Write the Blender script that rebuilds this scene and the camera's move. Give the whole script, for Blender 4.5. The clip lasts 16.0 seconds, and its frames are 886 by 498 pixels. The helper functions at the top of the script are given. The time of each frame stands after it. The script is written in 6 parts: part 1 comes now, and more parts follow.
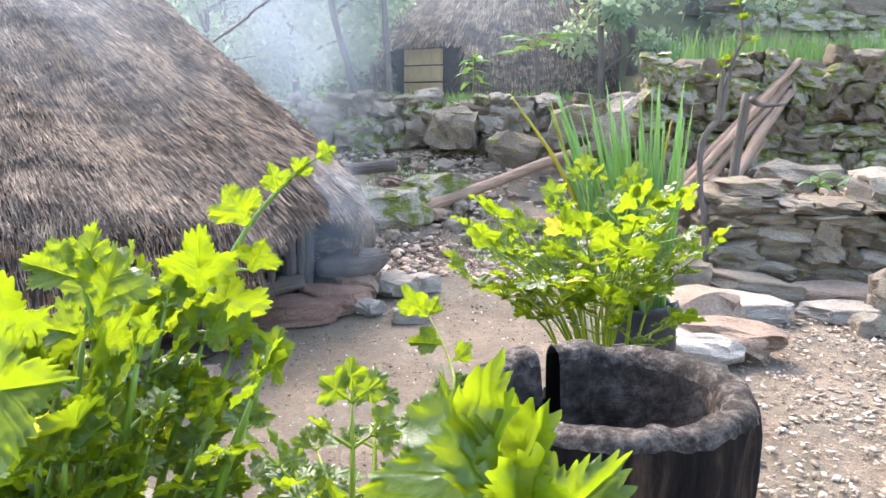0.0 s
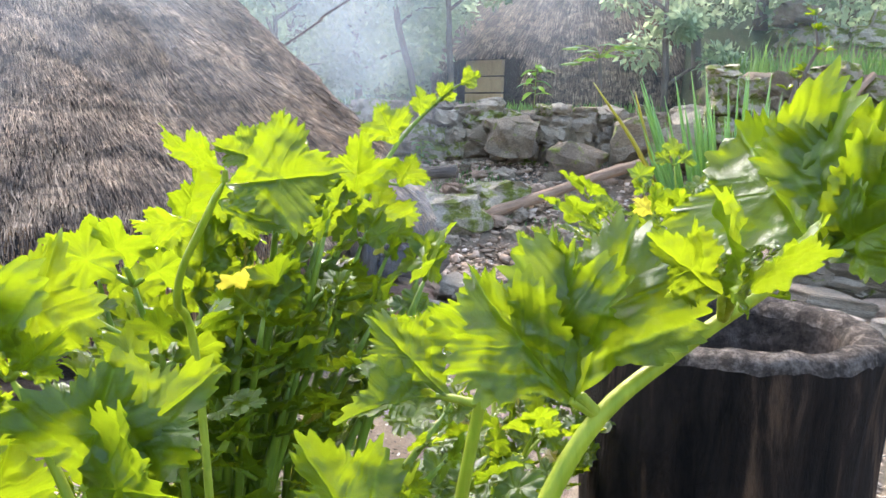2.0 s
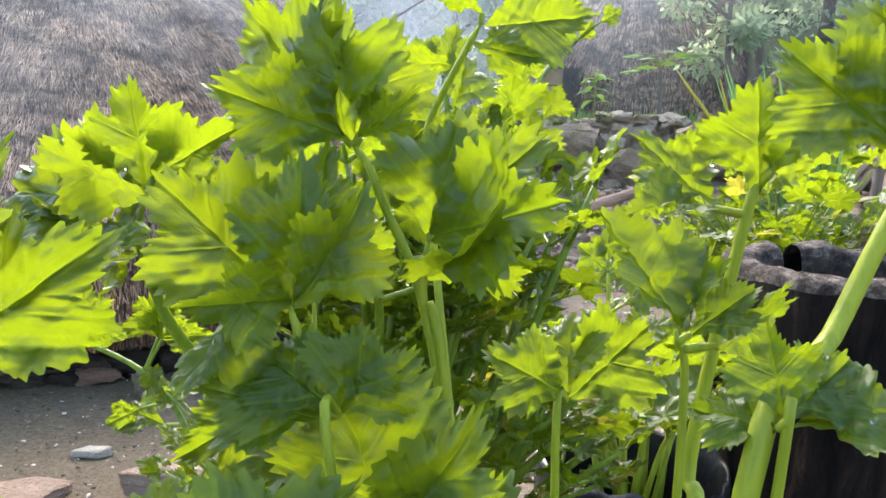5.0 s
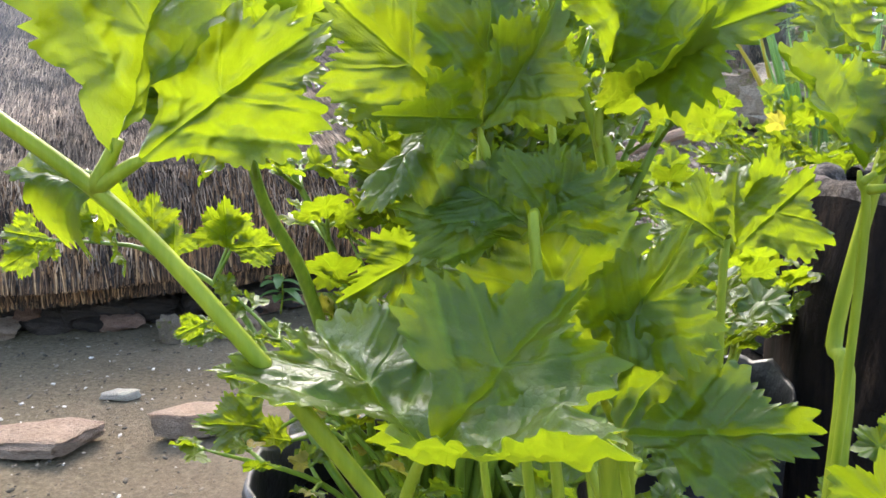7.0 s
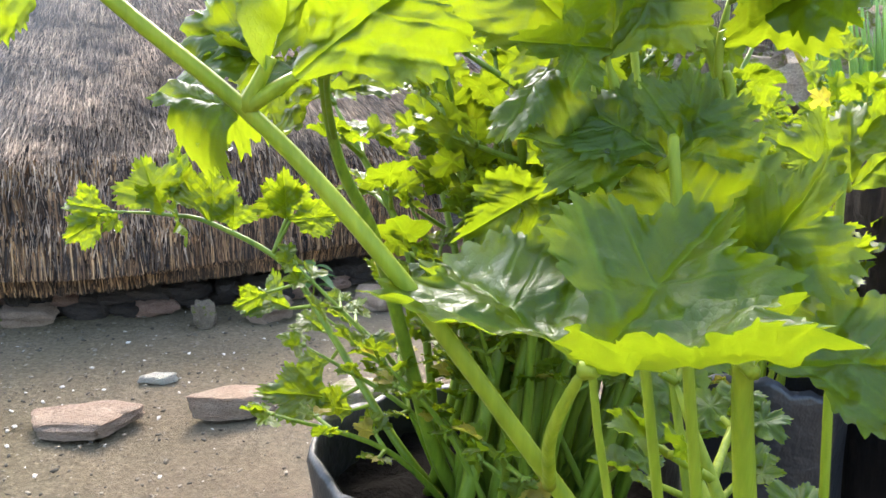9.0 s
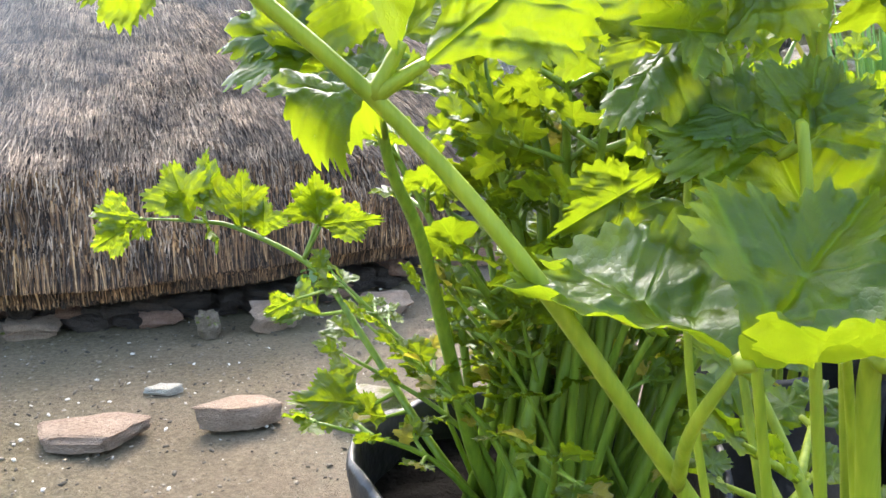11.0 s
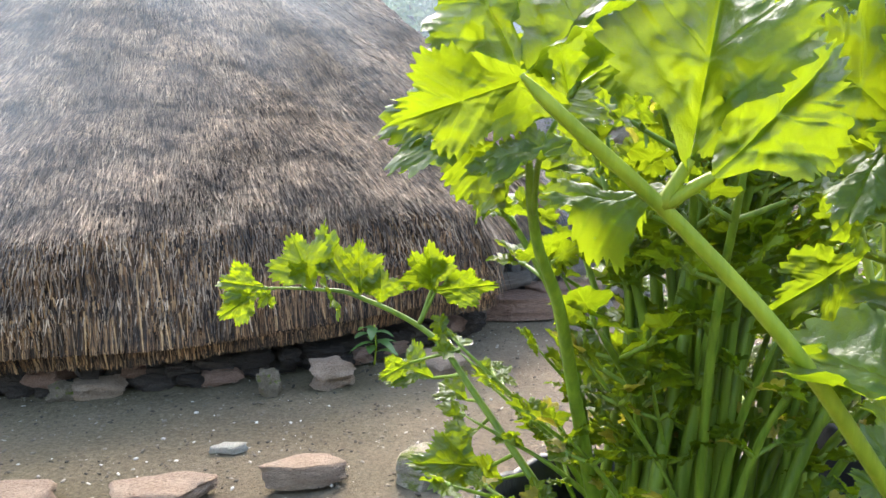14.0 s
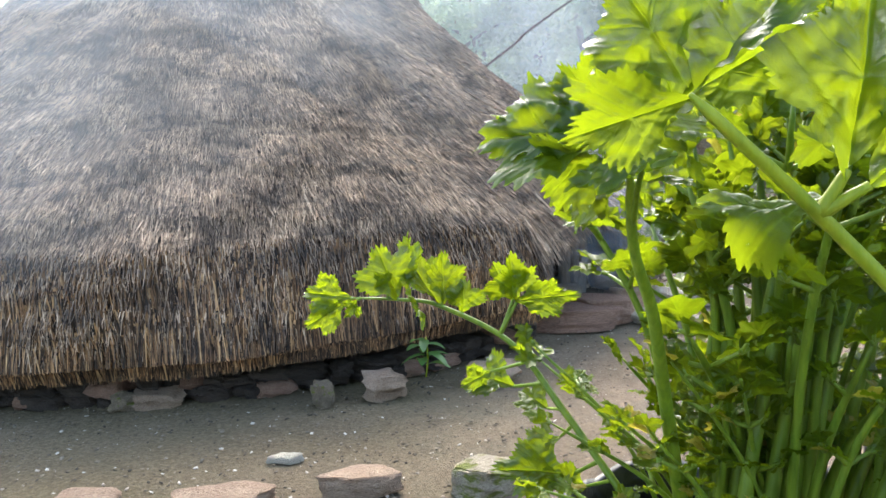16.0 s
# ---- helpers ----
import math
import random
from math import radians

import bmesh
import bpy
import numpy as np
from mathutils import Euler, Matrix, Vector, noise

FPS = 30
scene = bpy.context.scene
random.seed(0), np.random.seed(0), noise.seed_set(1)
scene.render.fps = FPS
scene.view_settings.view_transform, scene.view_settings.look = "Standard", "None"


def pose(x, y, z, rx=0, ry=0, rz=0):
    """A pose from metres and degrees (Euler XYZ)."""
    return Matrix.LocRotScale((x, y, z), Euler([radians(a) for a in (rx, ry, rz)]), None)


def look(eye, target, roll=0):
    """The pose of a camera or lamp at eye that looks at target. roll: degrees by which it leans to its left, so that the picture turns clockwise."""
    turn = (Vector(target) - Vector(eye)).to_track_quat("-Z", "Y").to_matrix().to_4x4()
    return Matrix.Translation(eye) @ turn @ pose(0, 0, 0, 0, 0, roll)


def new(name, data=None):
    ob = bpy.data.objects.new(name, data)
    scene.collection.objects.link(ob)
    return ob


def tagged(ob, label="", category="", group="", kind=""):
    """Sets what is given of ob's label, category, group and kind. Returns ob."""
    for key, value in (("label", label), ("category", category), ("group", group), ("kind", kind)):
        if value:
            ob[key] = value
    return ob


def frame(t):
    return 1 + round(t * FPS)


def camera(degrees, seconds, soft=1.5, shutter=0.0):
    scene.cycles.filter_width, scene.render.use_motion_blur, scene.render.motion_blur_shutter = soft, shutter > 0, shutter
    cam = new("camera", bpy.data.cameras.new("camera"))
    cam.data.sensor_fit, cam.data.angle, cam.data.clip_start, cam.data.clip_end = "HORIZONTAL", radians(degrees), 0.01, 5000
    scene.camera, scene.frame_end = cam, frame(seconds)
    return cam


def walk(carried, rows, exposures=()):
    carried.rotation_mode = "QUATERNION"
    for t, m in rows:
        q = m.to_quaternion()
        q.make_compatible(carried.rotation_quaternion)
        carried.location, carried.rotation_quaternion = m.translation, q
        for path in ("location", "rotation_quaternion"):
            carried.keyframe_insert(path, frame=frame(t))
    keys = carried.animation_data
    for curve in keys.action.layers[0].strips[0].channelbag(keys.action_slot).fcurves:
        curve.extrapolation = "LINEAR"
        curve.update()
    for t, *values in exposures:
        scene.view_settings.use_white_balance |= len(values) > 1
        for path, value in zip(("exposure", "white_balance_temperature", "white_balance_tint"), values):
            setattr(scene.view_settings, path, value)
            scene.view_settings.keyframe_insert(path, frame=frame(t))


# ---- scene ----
SKY, SUN = 0.15, 0.62
EXPOSURES = [(0.0, 3.22, 6100, 12), (2.5, 3.01, 6200, 11), (6.0, 2.94, 6250, 11), (9.0, 3.15, 6300, 9), (12.0, 3.26, 6250, 8), (14.0, 3.04, 6350, 7), (16.0, 2.90, 6350, 6)]
cam = camera(58.0, 16.0)
# seconds, eye, direction of view, roll
PATH = [
    (0, -0.0152, 0.0586, 1.1861, -0.07044, 0.98201, -0.17521, 0.63),
    (0.5, -0.0309, 0.0493, 1.1647, -0.07201, 0.98196, -0.17482, 0.57),
    (1, -0.0552, 0.0450, 1.1408, -0.08310, 0.98020, -0.17973, 0.84),
    (1.5, -0.0676, 0.0314, 1.1260, -0.09928, 0.97884, -0.17892, 1.50),
    (2, -0.0817, 0.0192, 1.1135, -0.13359, 0.97840, -0.15777, 1.87),
    (2.5, -0.0973, 0.0034, 1.0964, -0.15644, 0.97589, -0.15218, 1.93),
    (3, -0.1132, -0.0074, 1.0822, -0.16763, 0.97396, -0.15263, 2.10),
    (3.5, -0.1243, -0.0128, 1.0696, -0.17757, 0.97208, -0.15338, 2.43),
    (3.7, -0.1273, -0.0135, 1.0677, -0.18647, 0.97018, -0.15488, 2.39),
    (5.8, -0.1584, -0.0209, 1.0272, -0.19753, 0.97056, -0.13785, 2.03),
    (6, -0.1597, -0.0192, 1.0228, -0.20345, 0.96685, -0.15430, 2.44),
    (6.5, -0.1727, -0.0185, 1.0170, -0.20936, 0.96265, -0.17167, 2.11),
    (7, -0.1935, -0.0244, 1.0102, -0.20478, 0.95846, -0.19852, 1.89),
    (7.5, -0.2024, -0.0273, 1.0049, -0.22009, 0.95342, -0.20628, 1.32),
    (8, -0.2033, -0.0265, 1.0007, -0.22998, 0.95064, -0.20832, 1.20),
    (8.5, -0.2096, -0.0288, 0.9976, -0.23281, 0.94941, -0.21076, 1.35),
    (9, -0.2170, -0.0308, 0.9960, -0.23420, 0.94836, -0.21390, 1.25),
    (9.2, -0.2194, -0.0315, 0.9947, -0.23608, 0.94889, -0.20948, 1.63),
    (11.3, -0.2461, -0.0314, 0.9914, -0.23111, 0.95135, -0.20378, 0.42),
    (11.5, -0.2474, -0.0342, 0.9918, -0.23281, 0.95126, -0.20226, 0.62),
    (12, -0.2569, -0.0369, 0.9935, -0.23580, 0.95100, -0.20001, 0.30),
    (12.5, -0.2659, -0.0401, 0.9967, -0.24378, 0.95223, -0.18395, -0.05),
    (13, -0.2734, -0.0486, 0.9988, -0.25936, 0.95101, -0.16824, -0.49),
    (13.5, -0.2813, -0.0549, 1.0009, -0.27153, 0.95007, -0.15374, -0.65),
    (14, -0.2878, -0.0634, 1.0037, -0.28715, 0.94789, -0.13799, -0.94),
    (14.5, -0.2942, -0.0712, 1.0077, -0.30220, 0.94471, -0.12730, -1.02),
    (15, -0.3005, -0.0776, 1.0098, -0.31882, 0.93964, -0.12424, -1.43),
    (15.5, -0.3067, -0.0829, 1.0063, -0.33135, 0.93551, -0.12260, -1.67),
    (16, -0.3108, -0.0867, 1.0050, -0.33976, 0.93270, -0.12097, -1.66),
]
walk(cam, [(t, look((x, y, z), (x + 2 * a, y + 2 * b, z + 2 * c), r)) for t, x, y, z, a, b, c, r in PATH], EXPOSURES)

# ---- world and sun ----
world = bpy.data.worlds.new("sky")
scene.world = world
world.use_nodes = True
wn = world.node_tree.nodes
sky = wn.new("ShaderNodeTexSky")
sky.sky_type = "NISHITA"
sky.sun_disc = False
sky.sun_elevation = radians(41)
sky.sun_rotation = radians(-25)
sky.air_density, sky.dust_density, sky.ozone_density = 1.0, 4.0, 1.0
wn["Background"].inputs["Strength"].default_value = SKY
world.node_tree.links.new(sky.outputs["Color"], wn["Background"].inputs["Color"])
sun = new("sun", bpy.data.lights.new("sun", "SUN"))
sun.data.energy, sun.data.angle, sun.data.color = SUN, radians(26), (1.0, 0.95, 0.86)
sun.matrix_world = look((-4.6, 11.2, 10.4), (0, 0, 0))

rng = np.random.default_rng(7)
rnd = random.Random(11)


# ---- materials ----
class Mat:
    """A node material with short ways to add noise, ramps and bump."""

    def __init__(self, name):
        self.m = bpy.data.materials.new(name)
        self.m.use_nodes = True
        self.t = self.m.node_tree
        self.b = self.t.nodes["Principled BSDF"]
        self.tc = self.t.nodes.new("ShaderNodeTexCoord")

    def link(self, a, b):
        self.t.links.new(a, b)

    def noise(self, scale, detail=6.0, rough=0.6, stretch=(1, 1, 1), space="Object", distortion=0.0):
        mp = self.t.nodes.new("ShaderNodeMapping")
        mp.inputs["Scale"].default_value = stretch
        self.link(self.tc.outputs[space], mp.inputs["Vector"])
        n = self.t.nodes.new("ShaderNodeTexNoise")
        n.inputs["Scale"].default_value = scale
        n.inputs["Detail"].default_value = detail
        n.inputs["Roughness"].default_value = rough
        n.inputs["Distortion"].default_value = distortion
        self.link(mp.outputs["Vector"], n.inputs["Vector"])
        return n.outputs["Fac"]

    def ramp(self, fac, *stops):
        r = self.t.nodes.new("ShaderNodeValToRGB")
        while len(r.color_ramp.elements) < len(stops):
            r.color_ramp.elements.new(0.5)
        for e, (p, c) in zip(r.color_ramp.elements, stops):
            e.position, e.color = p, (*c, 1)
        self.link(fac, r.inputs["Fac"])
        return r.outputs["Color"]

    def mix(self, fac, a, b, mode="MIX"):
        n = self.t.nodes.new("ShaderNodeMix")
        n.data_type, n.blend_type = "RGBA", mode
        for sock, v in ((n.inputs[0], fac), (n.inputs[6], a), (n.inputs[7], b)):
            if isinstance(v, (int, float)):
                sock.default_value = v
            elif isinstance(v, tuple):
                sock.default_value = (*v, 1)
            else:
                self.link(v, sock)
        return n.outputs[2]

    def random(self):
        return self.t.nodes.new("ShaderNodeObjectInfo").outputs["Random"]

    def island(self):
        return self.t.nodes.new("ShaderNodeNewGeometry").outputs["Random Per Island"]

    def bump(self, fac, strength, distance=0.01):
        n = self.t.nodes.new("ShaderNodeBump")
        n.inputs["Strength"].default_value = strength
        n.inputs["Distance"].default_value = distance
        self.link(fac, n.inputs["Height"])
        self.link(n.outputs["Normal"], self.b.inputs["Normal"])
        return n.outputs["Normal"]

    def base(self, col, rough=0.8, spec=0.3):
        if isinstance(col, tuple):
            self.b.inputs["Base Color"].default_value = (*col, 1)
        else:
            self.link(col, self.b.inputs["Base Color"])
        self.b.inputs["Roughness"].default_value = rough
        self.b.inputs["Specular IOR Level"].default_value = spec
        return self

    def see_through(self, col, amount):
        """Lets part of the light pass through, as a leaf does."""
        tr = self.t.nodes.new("ShaderNodeBsdfTranslucent")
        self.link(col, tr.inputs["Color"])
        mx = self.t.nodes.new("ShaderNodeMixShader")
        mx.inputs["Fac"].default_value = amount
        out = self.t.nodes["Material Output"]
        self.link(self.b.outputs["BSDF"], mx.inputs[1])
        self.link(tr.outputs["BSDF"], mx.inputs[2])
        self.link(mx.outputs["Shader"], out.inputs["Surface"])
        return self


def leaf_material(name, dark, light, through_dark, through_light, amount=0.5, rough=0.32, scale=60.0, spec=0.45, island=False, veins=False):
    m = Mat(name)
    pick = m.island() if island else m.random()
    blotch = m.noise(scale * 0.06, 3)
    vein = m.noise(scale * 0.5, 5, 0.65)
    col = m.mix(blotch, m.ramp(pick, (0.0, dark), (1.0, light)), tuple(0.8 * v for v in dark))
    col = m.mix(0.25, col, m.ramp(vein, (0.35, dark), (0.7, light)))
    if veins:
        at = m.t.nodes.new("ShaderNodeAttribute")
        at.attribute_name = "vein"
        col = m.mix(m.ramp(at.outputs["Fac"], (0.0, (0, 0, 0)), (1.0, (0.55, 0.55, 0.55))), col, tuple(min(1, 2.2 * v) for v in light))
    thr = m.mix(vein, m.ramp(pick, (0.0, through_dark), (1.0, through_light)), through_light)
    m.base(col, rough, spec)
    if veins:
        net = m.t.nodes.new("ShaderNodeTexVoronoi")
        net.feature = "DISTANCE_TO_EDGE"
        net.inputs["Scale"].default_value = 30
        m.link(m.tc.outputs["Object"], net.inputs["Vector"])
        cell = m.ramp(net.outputs["Distance"], (0.0, (0, 0, 0)), (0.12, (0.8, 0.8, 0.8)), (0.3, (1, 1, 1)))
        m.bump(m.mix(0.7, cell, vein), 0.4, 0.0008)
    else:
        m.bump(vein, 0.5, 0.0016)
    return m.see_through(thr, amount).m


M = {}
M["celery"] = leaf_material("celery_leaf", (0.036, 0.074, 0.004), (0.08, 0.132, 0.005), (0.165, 0.24, 0.003), (0.205, 0.265, 0.005), 0.53, 0.27, spec=0.4, veins=True)
M["celery_old"] = leaf_material("celery_leaf_yellowing", (0.16, 0.13, 0.02), (0.28, 0.26, 0.03), (0.5, 0.42, 0.02), (0.6, 0.55, 0.05), 0.45)
M["onion"] = leaf_material("onion_leaf", (0.10, 0.18, 0.07), (0.18, 0.29, 0.11), (0.3, 0.5, 0.13), (0.45, 0.62, 0.18), 0.45, 0.4, 30)
M["grass"] = leaf_material("grass_blade", (0.06, 0.12, 0.04), (0.13, 0.22, 0.07), (0.2, 0.35, 0.08), (0.3, 0.45, 0.1), 0.35, 0.5, 20, 0.3, True)
M["tree_leaf"] = leaf_material("tree_leaf", (0.08, 0.115, 0.065), (0.2, 0.25, 0.16), (0.36, 0.46, 0.25), (0.58, 0.68, 0.4), 0.5, 0.6, 8, 0.3, True)
M["weed"] = leaf_material("weed_leaf", (0.05, 0.11, 0.03), (0.09, 0.18, 0.04), (0.15, 0.32, 0.04), (0.25, 0.42, 0.05), 0.4, 0.45, 40)

m = Mat("celery_stalk")
g = m.noise(40, 4, 0.6, (6, 6, 0.6))
m.base(m.ramp(g, (0.3, (0.145, 0.185, 0.009)), (0.7, (0.27, 0.305, 0.02))), 0.45, 0.25)
m.bump(g, 0.4, 0.002)
M["stalk"] = m.see_through(m.ramp(g, (0.3, (0.25, 0.4, 0.03)), (0.7, (0.4, 0.5, 0.06))), 0.25).m

m = Mat("green_celery_stalk")
g = m.noise(40, 4, 0.6, (6, 6, 0.6))
m.base(m.ramp(g, (0.3, (0.09, 0.145, 0.012)), (0.7, (0.2, 0.27, 0.022))), 0.38, 0.35)
m.bump(g, 0.4, 0.002)
M["green_stalk"] = m.see_through(m.ramp(g, (0.3, (0.16, 0.28, 0.02)), (0.7, (0.28, 0.4, 0.03))), 0.25).m

m = Mat("black_plastic")
g = m.noise(14, 5, 0.6)
m.base(m.ramp(m.noise(30, 4), (0.4, (0.008, 0.008, 0.0085)), (0.8, (0.02, 0.02, 0.02))), 0.42, 0.4)
m.bump(g, 0.6, 0.012)
M["plastic"] = m.m

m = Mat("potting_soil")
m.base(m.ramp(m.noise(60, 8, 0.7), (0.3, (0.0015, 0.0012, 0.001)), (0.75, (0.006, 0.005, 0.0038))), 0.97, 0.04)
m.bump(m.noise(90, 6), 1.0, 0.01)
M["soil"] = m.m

m = Mat("weathered_mortar_wood")
fib = m.noise(9, 8, 0.65, (3, 3, 0.35), distortion=0.6)
fine = m.noise(60, 5, 0.7)
dark = m.ramp(fib, (0.35, (0.011, 0.0085, 0.0065)), (0.54, (0.045, 0.031, 0.022)), (0.72, (0.26, 0.165, 0.1)))
m.base(m.mix(0.5, dark, m.ramp(fine, (0.35, (0.04, 0.032, 0.028)), (0.8, (0.26, 0.21, 0.18))), "SOFT_LIGHT"), 0.9, 0.12)
m.bump(m.noise(22, 9, 0.75, (2, 2, 0.6), distortion=0.5), 1.0, 0.05)
M["mortar"] = m.m

m = Mat("mortar_hollow_wood")
m.base(m.ramp(m.noise(34, 9, 0.75), (0.34, (0.02, 0.016, 0.013)), (0.5, (0.09, 0.068, 0.052)), (0.66, (0.24, 0.185, 0.145))), 0.92, 0.1)
m.bump(m.noise(30, 9, 0.78), 1.0, 0.05)
M["mortar_hollow"] = m.m

m = Mat("mortar_rim_wood")
m.base(m.ramp(m.noise(55, 9, 0.78), (0.36, (0.018, 0.014, 0.011)), (0.49, (0.085, 0.066, 0.051)), (0.64, (0.32, 0.265, 0.215))), 0.9, 0.15)
m.bump(m.noise(40, 9, 0.8), 1.0, 0.06)
M["mortar_rim"] = m.m


def stone_material(name, a, b, c, moss=0.0):
    m = Mat(name)
    big, fine = m.noise(2.6, 6, 0.6), m.noise(26, 8, 0.7)
    col = m.mix(m.random(), m.ramp(big, (0.3, a), (0.75, b)), m.ramp(big, (0.3, b), (0.75, c)))
    col = m.mix(0.85, col, m.ramp(fine, (0.32, (0.26, 0.25, 0.24)), (0.5, (0.56, 0.55, 0.53)), (0.72, (0.88, 0.87, 0.85))), "OVERLAY")
    col = m.mix(m.ramp(m.noise(6.5, 5, 0.65), (0.58, (0, 0, 0)), (0.72, (0.45, 0.45, 0.45))), col, tuple(0.6 * v for v in a))
    if moss:
        mask = m.ramp(m.noise(3.1, 5, 0.6), (0.62 - 0.25 * moss, (0, 0, 0)), (0.70 - 0.2 * moss, (1, 1, 1)))
        col = m.mix(mask, col, m.ramp(fine, (0.3, (0.09, 0.105, 0.018)), (0.8, (0.3, 0.31, 0.05))))
    m.base(col, 0.85, 0.3)
    m.bump(m.noise(17, 9, 0.75), 1.0, 0.035)
    return m.m


M["stone"] = stone_material("field_stone", (0.185, 0.143, 0.098), (0.325, 0.258, 0.182), (0.49, 0.402, 0.295))
M["stone_dark"] = stone_material("dark_field_stone", (0.115, 0.085, 0.055), (0.215, 0.162, 0.106), (0.36, 0.28, 0.19), 0.22)
M["stone_moss"] = stone_material("mossy_stone", (0.22, 0.18, 0.124), (0.37, 0.31, 0.222), (0.52, 0.445, 0.33), 0.7)
M["stone_red"] = stone_material("reddish_stone", (0.23, 0.152, 0.1), (0.34, 0.232, 0.155), (0.46, 0.34, 0.24))
M["stone_door"] = stone_material("red_brown_stone", (0.2, 0.112, 0.074), (0.31, 0.18, 0.12), (0.42, 0.265, 0.185))
# footing stones: the shade under the eave is put into this dark colour
M["stone_shaded"] = stone_material("eave_shaded_stone", (0.03, 0.021, 0.015), (0.058, 0.042, 0.031), (0.1, 0.072, 0.054))
M["stone_chip"] = stone_material("pale_broken_stone", (0.55, 0.47, 0.36), (0.68, 0.59, 0.46), (0.8, 0.71, 0.58))
M["stone_pale"] = stone_material("pale_stone", (0.28, 0.232, 0.175), (0.39, 0.33, 0.258), (0.52, 0.45, 0.365))

m = Mat("packed_earth")
a, b, c = m.noise(0.9, 6, 0.6), m.noise(7, 8, 0.7), m.noise(60, 8, 0.75)
col = m.ramp(a, (0.35, (0.16, 0.125, 0.087)), (0.55, (0.22, 0.172, 0.122)), (0.75, (0.28, 0.22, 0.158)))
col = m.mix(0.7, col, m.ramp(b, (0.3, (0.28, 0.26, 0.24)), (0.75, (0.62, 0.58, 0.55))), "OVERLAY")
col = m.mix(0.6, col, m.ramp(c, (0.3, (0.22, 0.21, 0.2)), (0.7, (0.75, 0.73, 0.7))), "OVERLAY")
mask = m.ramp(m.noise(1.3, 5, 0.6), (0.5, (0, 0, 0)), (0.68, (0.45, 0.45, 0.45)))
damp = m.t.nodes.new("ShaderNodeMapRange")
damp.inputs["From Min"].default_value, damp.inputs["From Max"].default_value = -0.5, -1.7
pos = m.t.nodes.new("ShaderNodeSeparateXYZ")
m.link(m.tc.outputs["Object"], pos.inputs[0])
m.link(pos.outputs["X"], damp.inputs["Value"])
col = m.mix(mask, col, (0.10, 0.115, 0.085))
col = m.mix(m.mix(1.0, damp.outputs["Result"], m.ramp(m.noise(1.1, 6, 0.65), (0.25, (0.35, 0.35, 0.35)), (0.6, (1, 1, 1))), "MULTIPLY"), col, m.ramp(c, (0.3, (0.072, 0.056, 0.027)), (0.5, (0.136, 0.105, 0.056)), (0.75, (0.236, 0.183, 0.106))))
sep = m.t.nodes.new("ShaderNodeSeparateXYZ")
m.link(m.tc.outputs["Object"], sep.inputs[0])
wood = m.t.nodes.new("ShaderNodeMapRange")
wood.inputs["From Min"].default_value, wood.inputs["From Max"].default_value = 8.6, 10.5
m.link(sep.outputs["Y"], wood.inputs["Value"])
col = m.mix(wood.outputs["Result"], col, m.ramp(b, (0.3, (0.06, 0.075, 0.035)), (0.6, (0.11, 0.115, 0.06)), (0.8, (0.18, 0.15, 0.1))))
m.base(col, 0.92, 0.2)
m.bump(c, 1.0, 0.02)
M["earth"] = m.m

# fringe: own browns; near-black end paints in the dark gaps between straws
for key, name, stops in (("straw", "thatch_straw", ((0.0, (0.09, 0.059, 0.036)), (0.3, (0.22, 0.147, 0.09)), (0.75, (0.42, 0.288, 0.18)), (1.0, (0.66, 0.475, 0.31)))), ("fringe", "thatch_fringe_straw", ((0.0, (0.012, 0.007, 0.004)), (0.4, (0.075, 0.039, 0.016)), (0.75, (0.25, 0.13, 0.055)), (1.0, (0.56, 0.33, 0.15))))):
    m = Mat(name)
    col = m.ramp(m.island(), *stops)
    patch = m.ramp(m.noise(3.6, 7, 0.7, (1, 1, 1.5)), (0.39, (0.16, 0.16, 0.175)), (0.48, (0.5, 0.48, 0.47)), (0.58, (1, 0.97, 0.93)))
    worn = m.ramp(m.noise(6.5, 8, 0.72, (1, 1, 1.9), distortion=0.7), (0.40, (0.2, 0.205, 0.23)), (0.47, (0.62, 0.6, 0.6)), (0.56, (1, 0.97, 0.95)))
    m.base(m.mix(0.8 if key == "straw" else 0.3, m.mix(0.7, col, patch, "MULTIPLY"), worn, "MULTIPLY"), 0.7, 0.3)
    M[key] = m.m

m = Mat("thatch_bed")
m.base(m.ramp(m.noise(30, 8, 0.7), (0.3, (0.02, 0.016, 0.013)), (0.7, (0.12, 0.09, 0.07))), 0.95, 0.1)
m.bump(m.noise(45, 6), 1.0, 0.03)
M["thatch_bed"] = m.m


def wood_material(name, a, b, c):
    m = Mat(name)
    g = m.noise(9, 9, 0.72, (5, 5, 0.45), distortion=0.5)
    m.base(m.mix(0.35, m.ramp(g, (0.3, a), (0.55, b), (0.8, c)), m.ramp(m.noise(3, 4), (0.3, a), (0.8, c))), 0.75, 0.3)
    m.bump(g, 1.0, 0.03)
    return m.m


M["log"] = wood_material("split_log_wood", (0.14, 0.08, 0.047), (0.34, 0.21, 0.127), (0.52, 0.36, 0.235))
M["grey_wood"] = wood_material("grey_weathered_wood", (0.06, 0.045, 0.034), (0.15, 0.118, 0.09), (0.27, 0.22, 0.175))
M["bark"] = wood_material("bark", (0.05, 0.038, 0.028), (0.145, 0.112, 0.08), (0.3, 0.245, 0.185))
M["bamboo"] = wood_material("bamboo_panel", (0.4, 0.25, 0.11), (0.62, 0.41, 0.19), (0.75, 0.53, 0.28))
M["litter"] = stone_material("leaf_litter", (0.1, 0.075, 0.052), (0.19, 0.145, 0.1), (0.31, 0.24, 0.17))


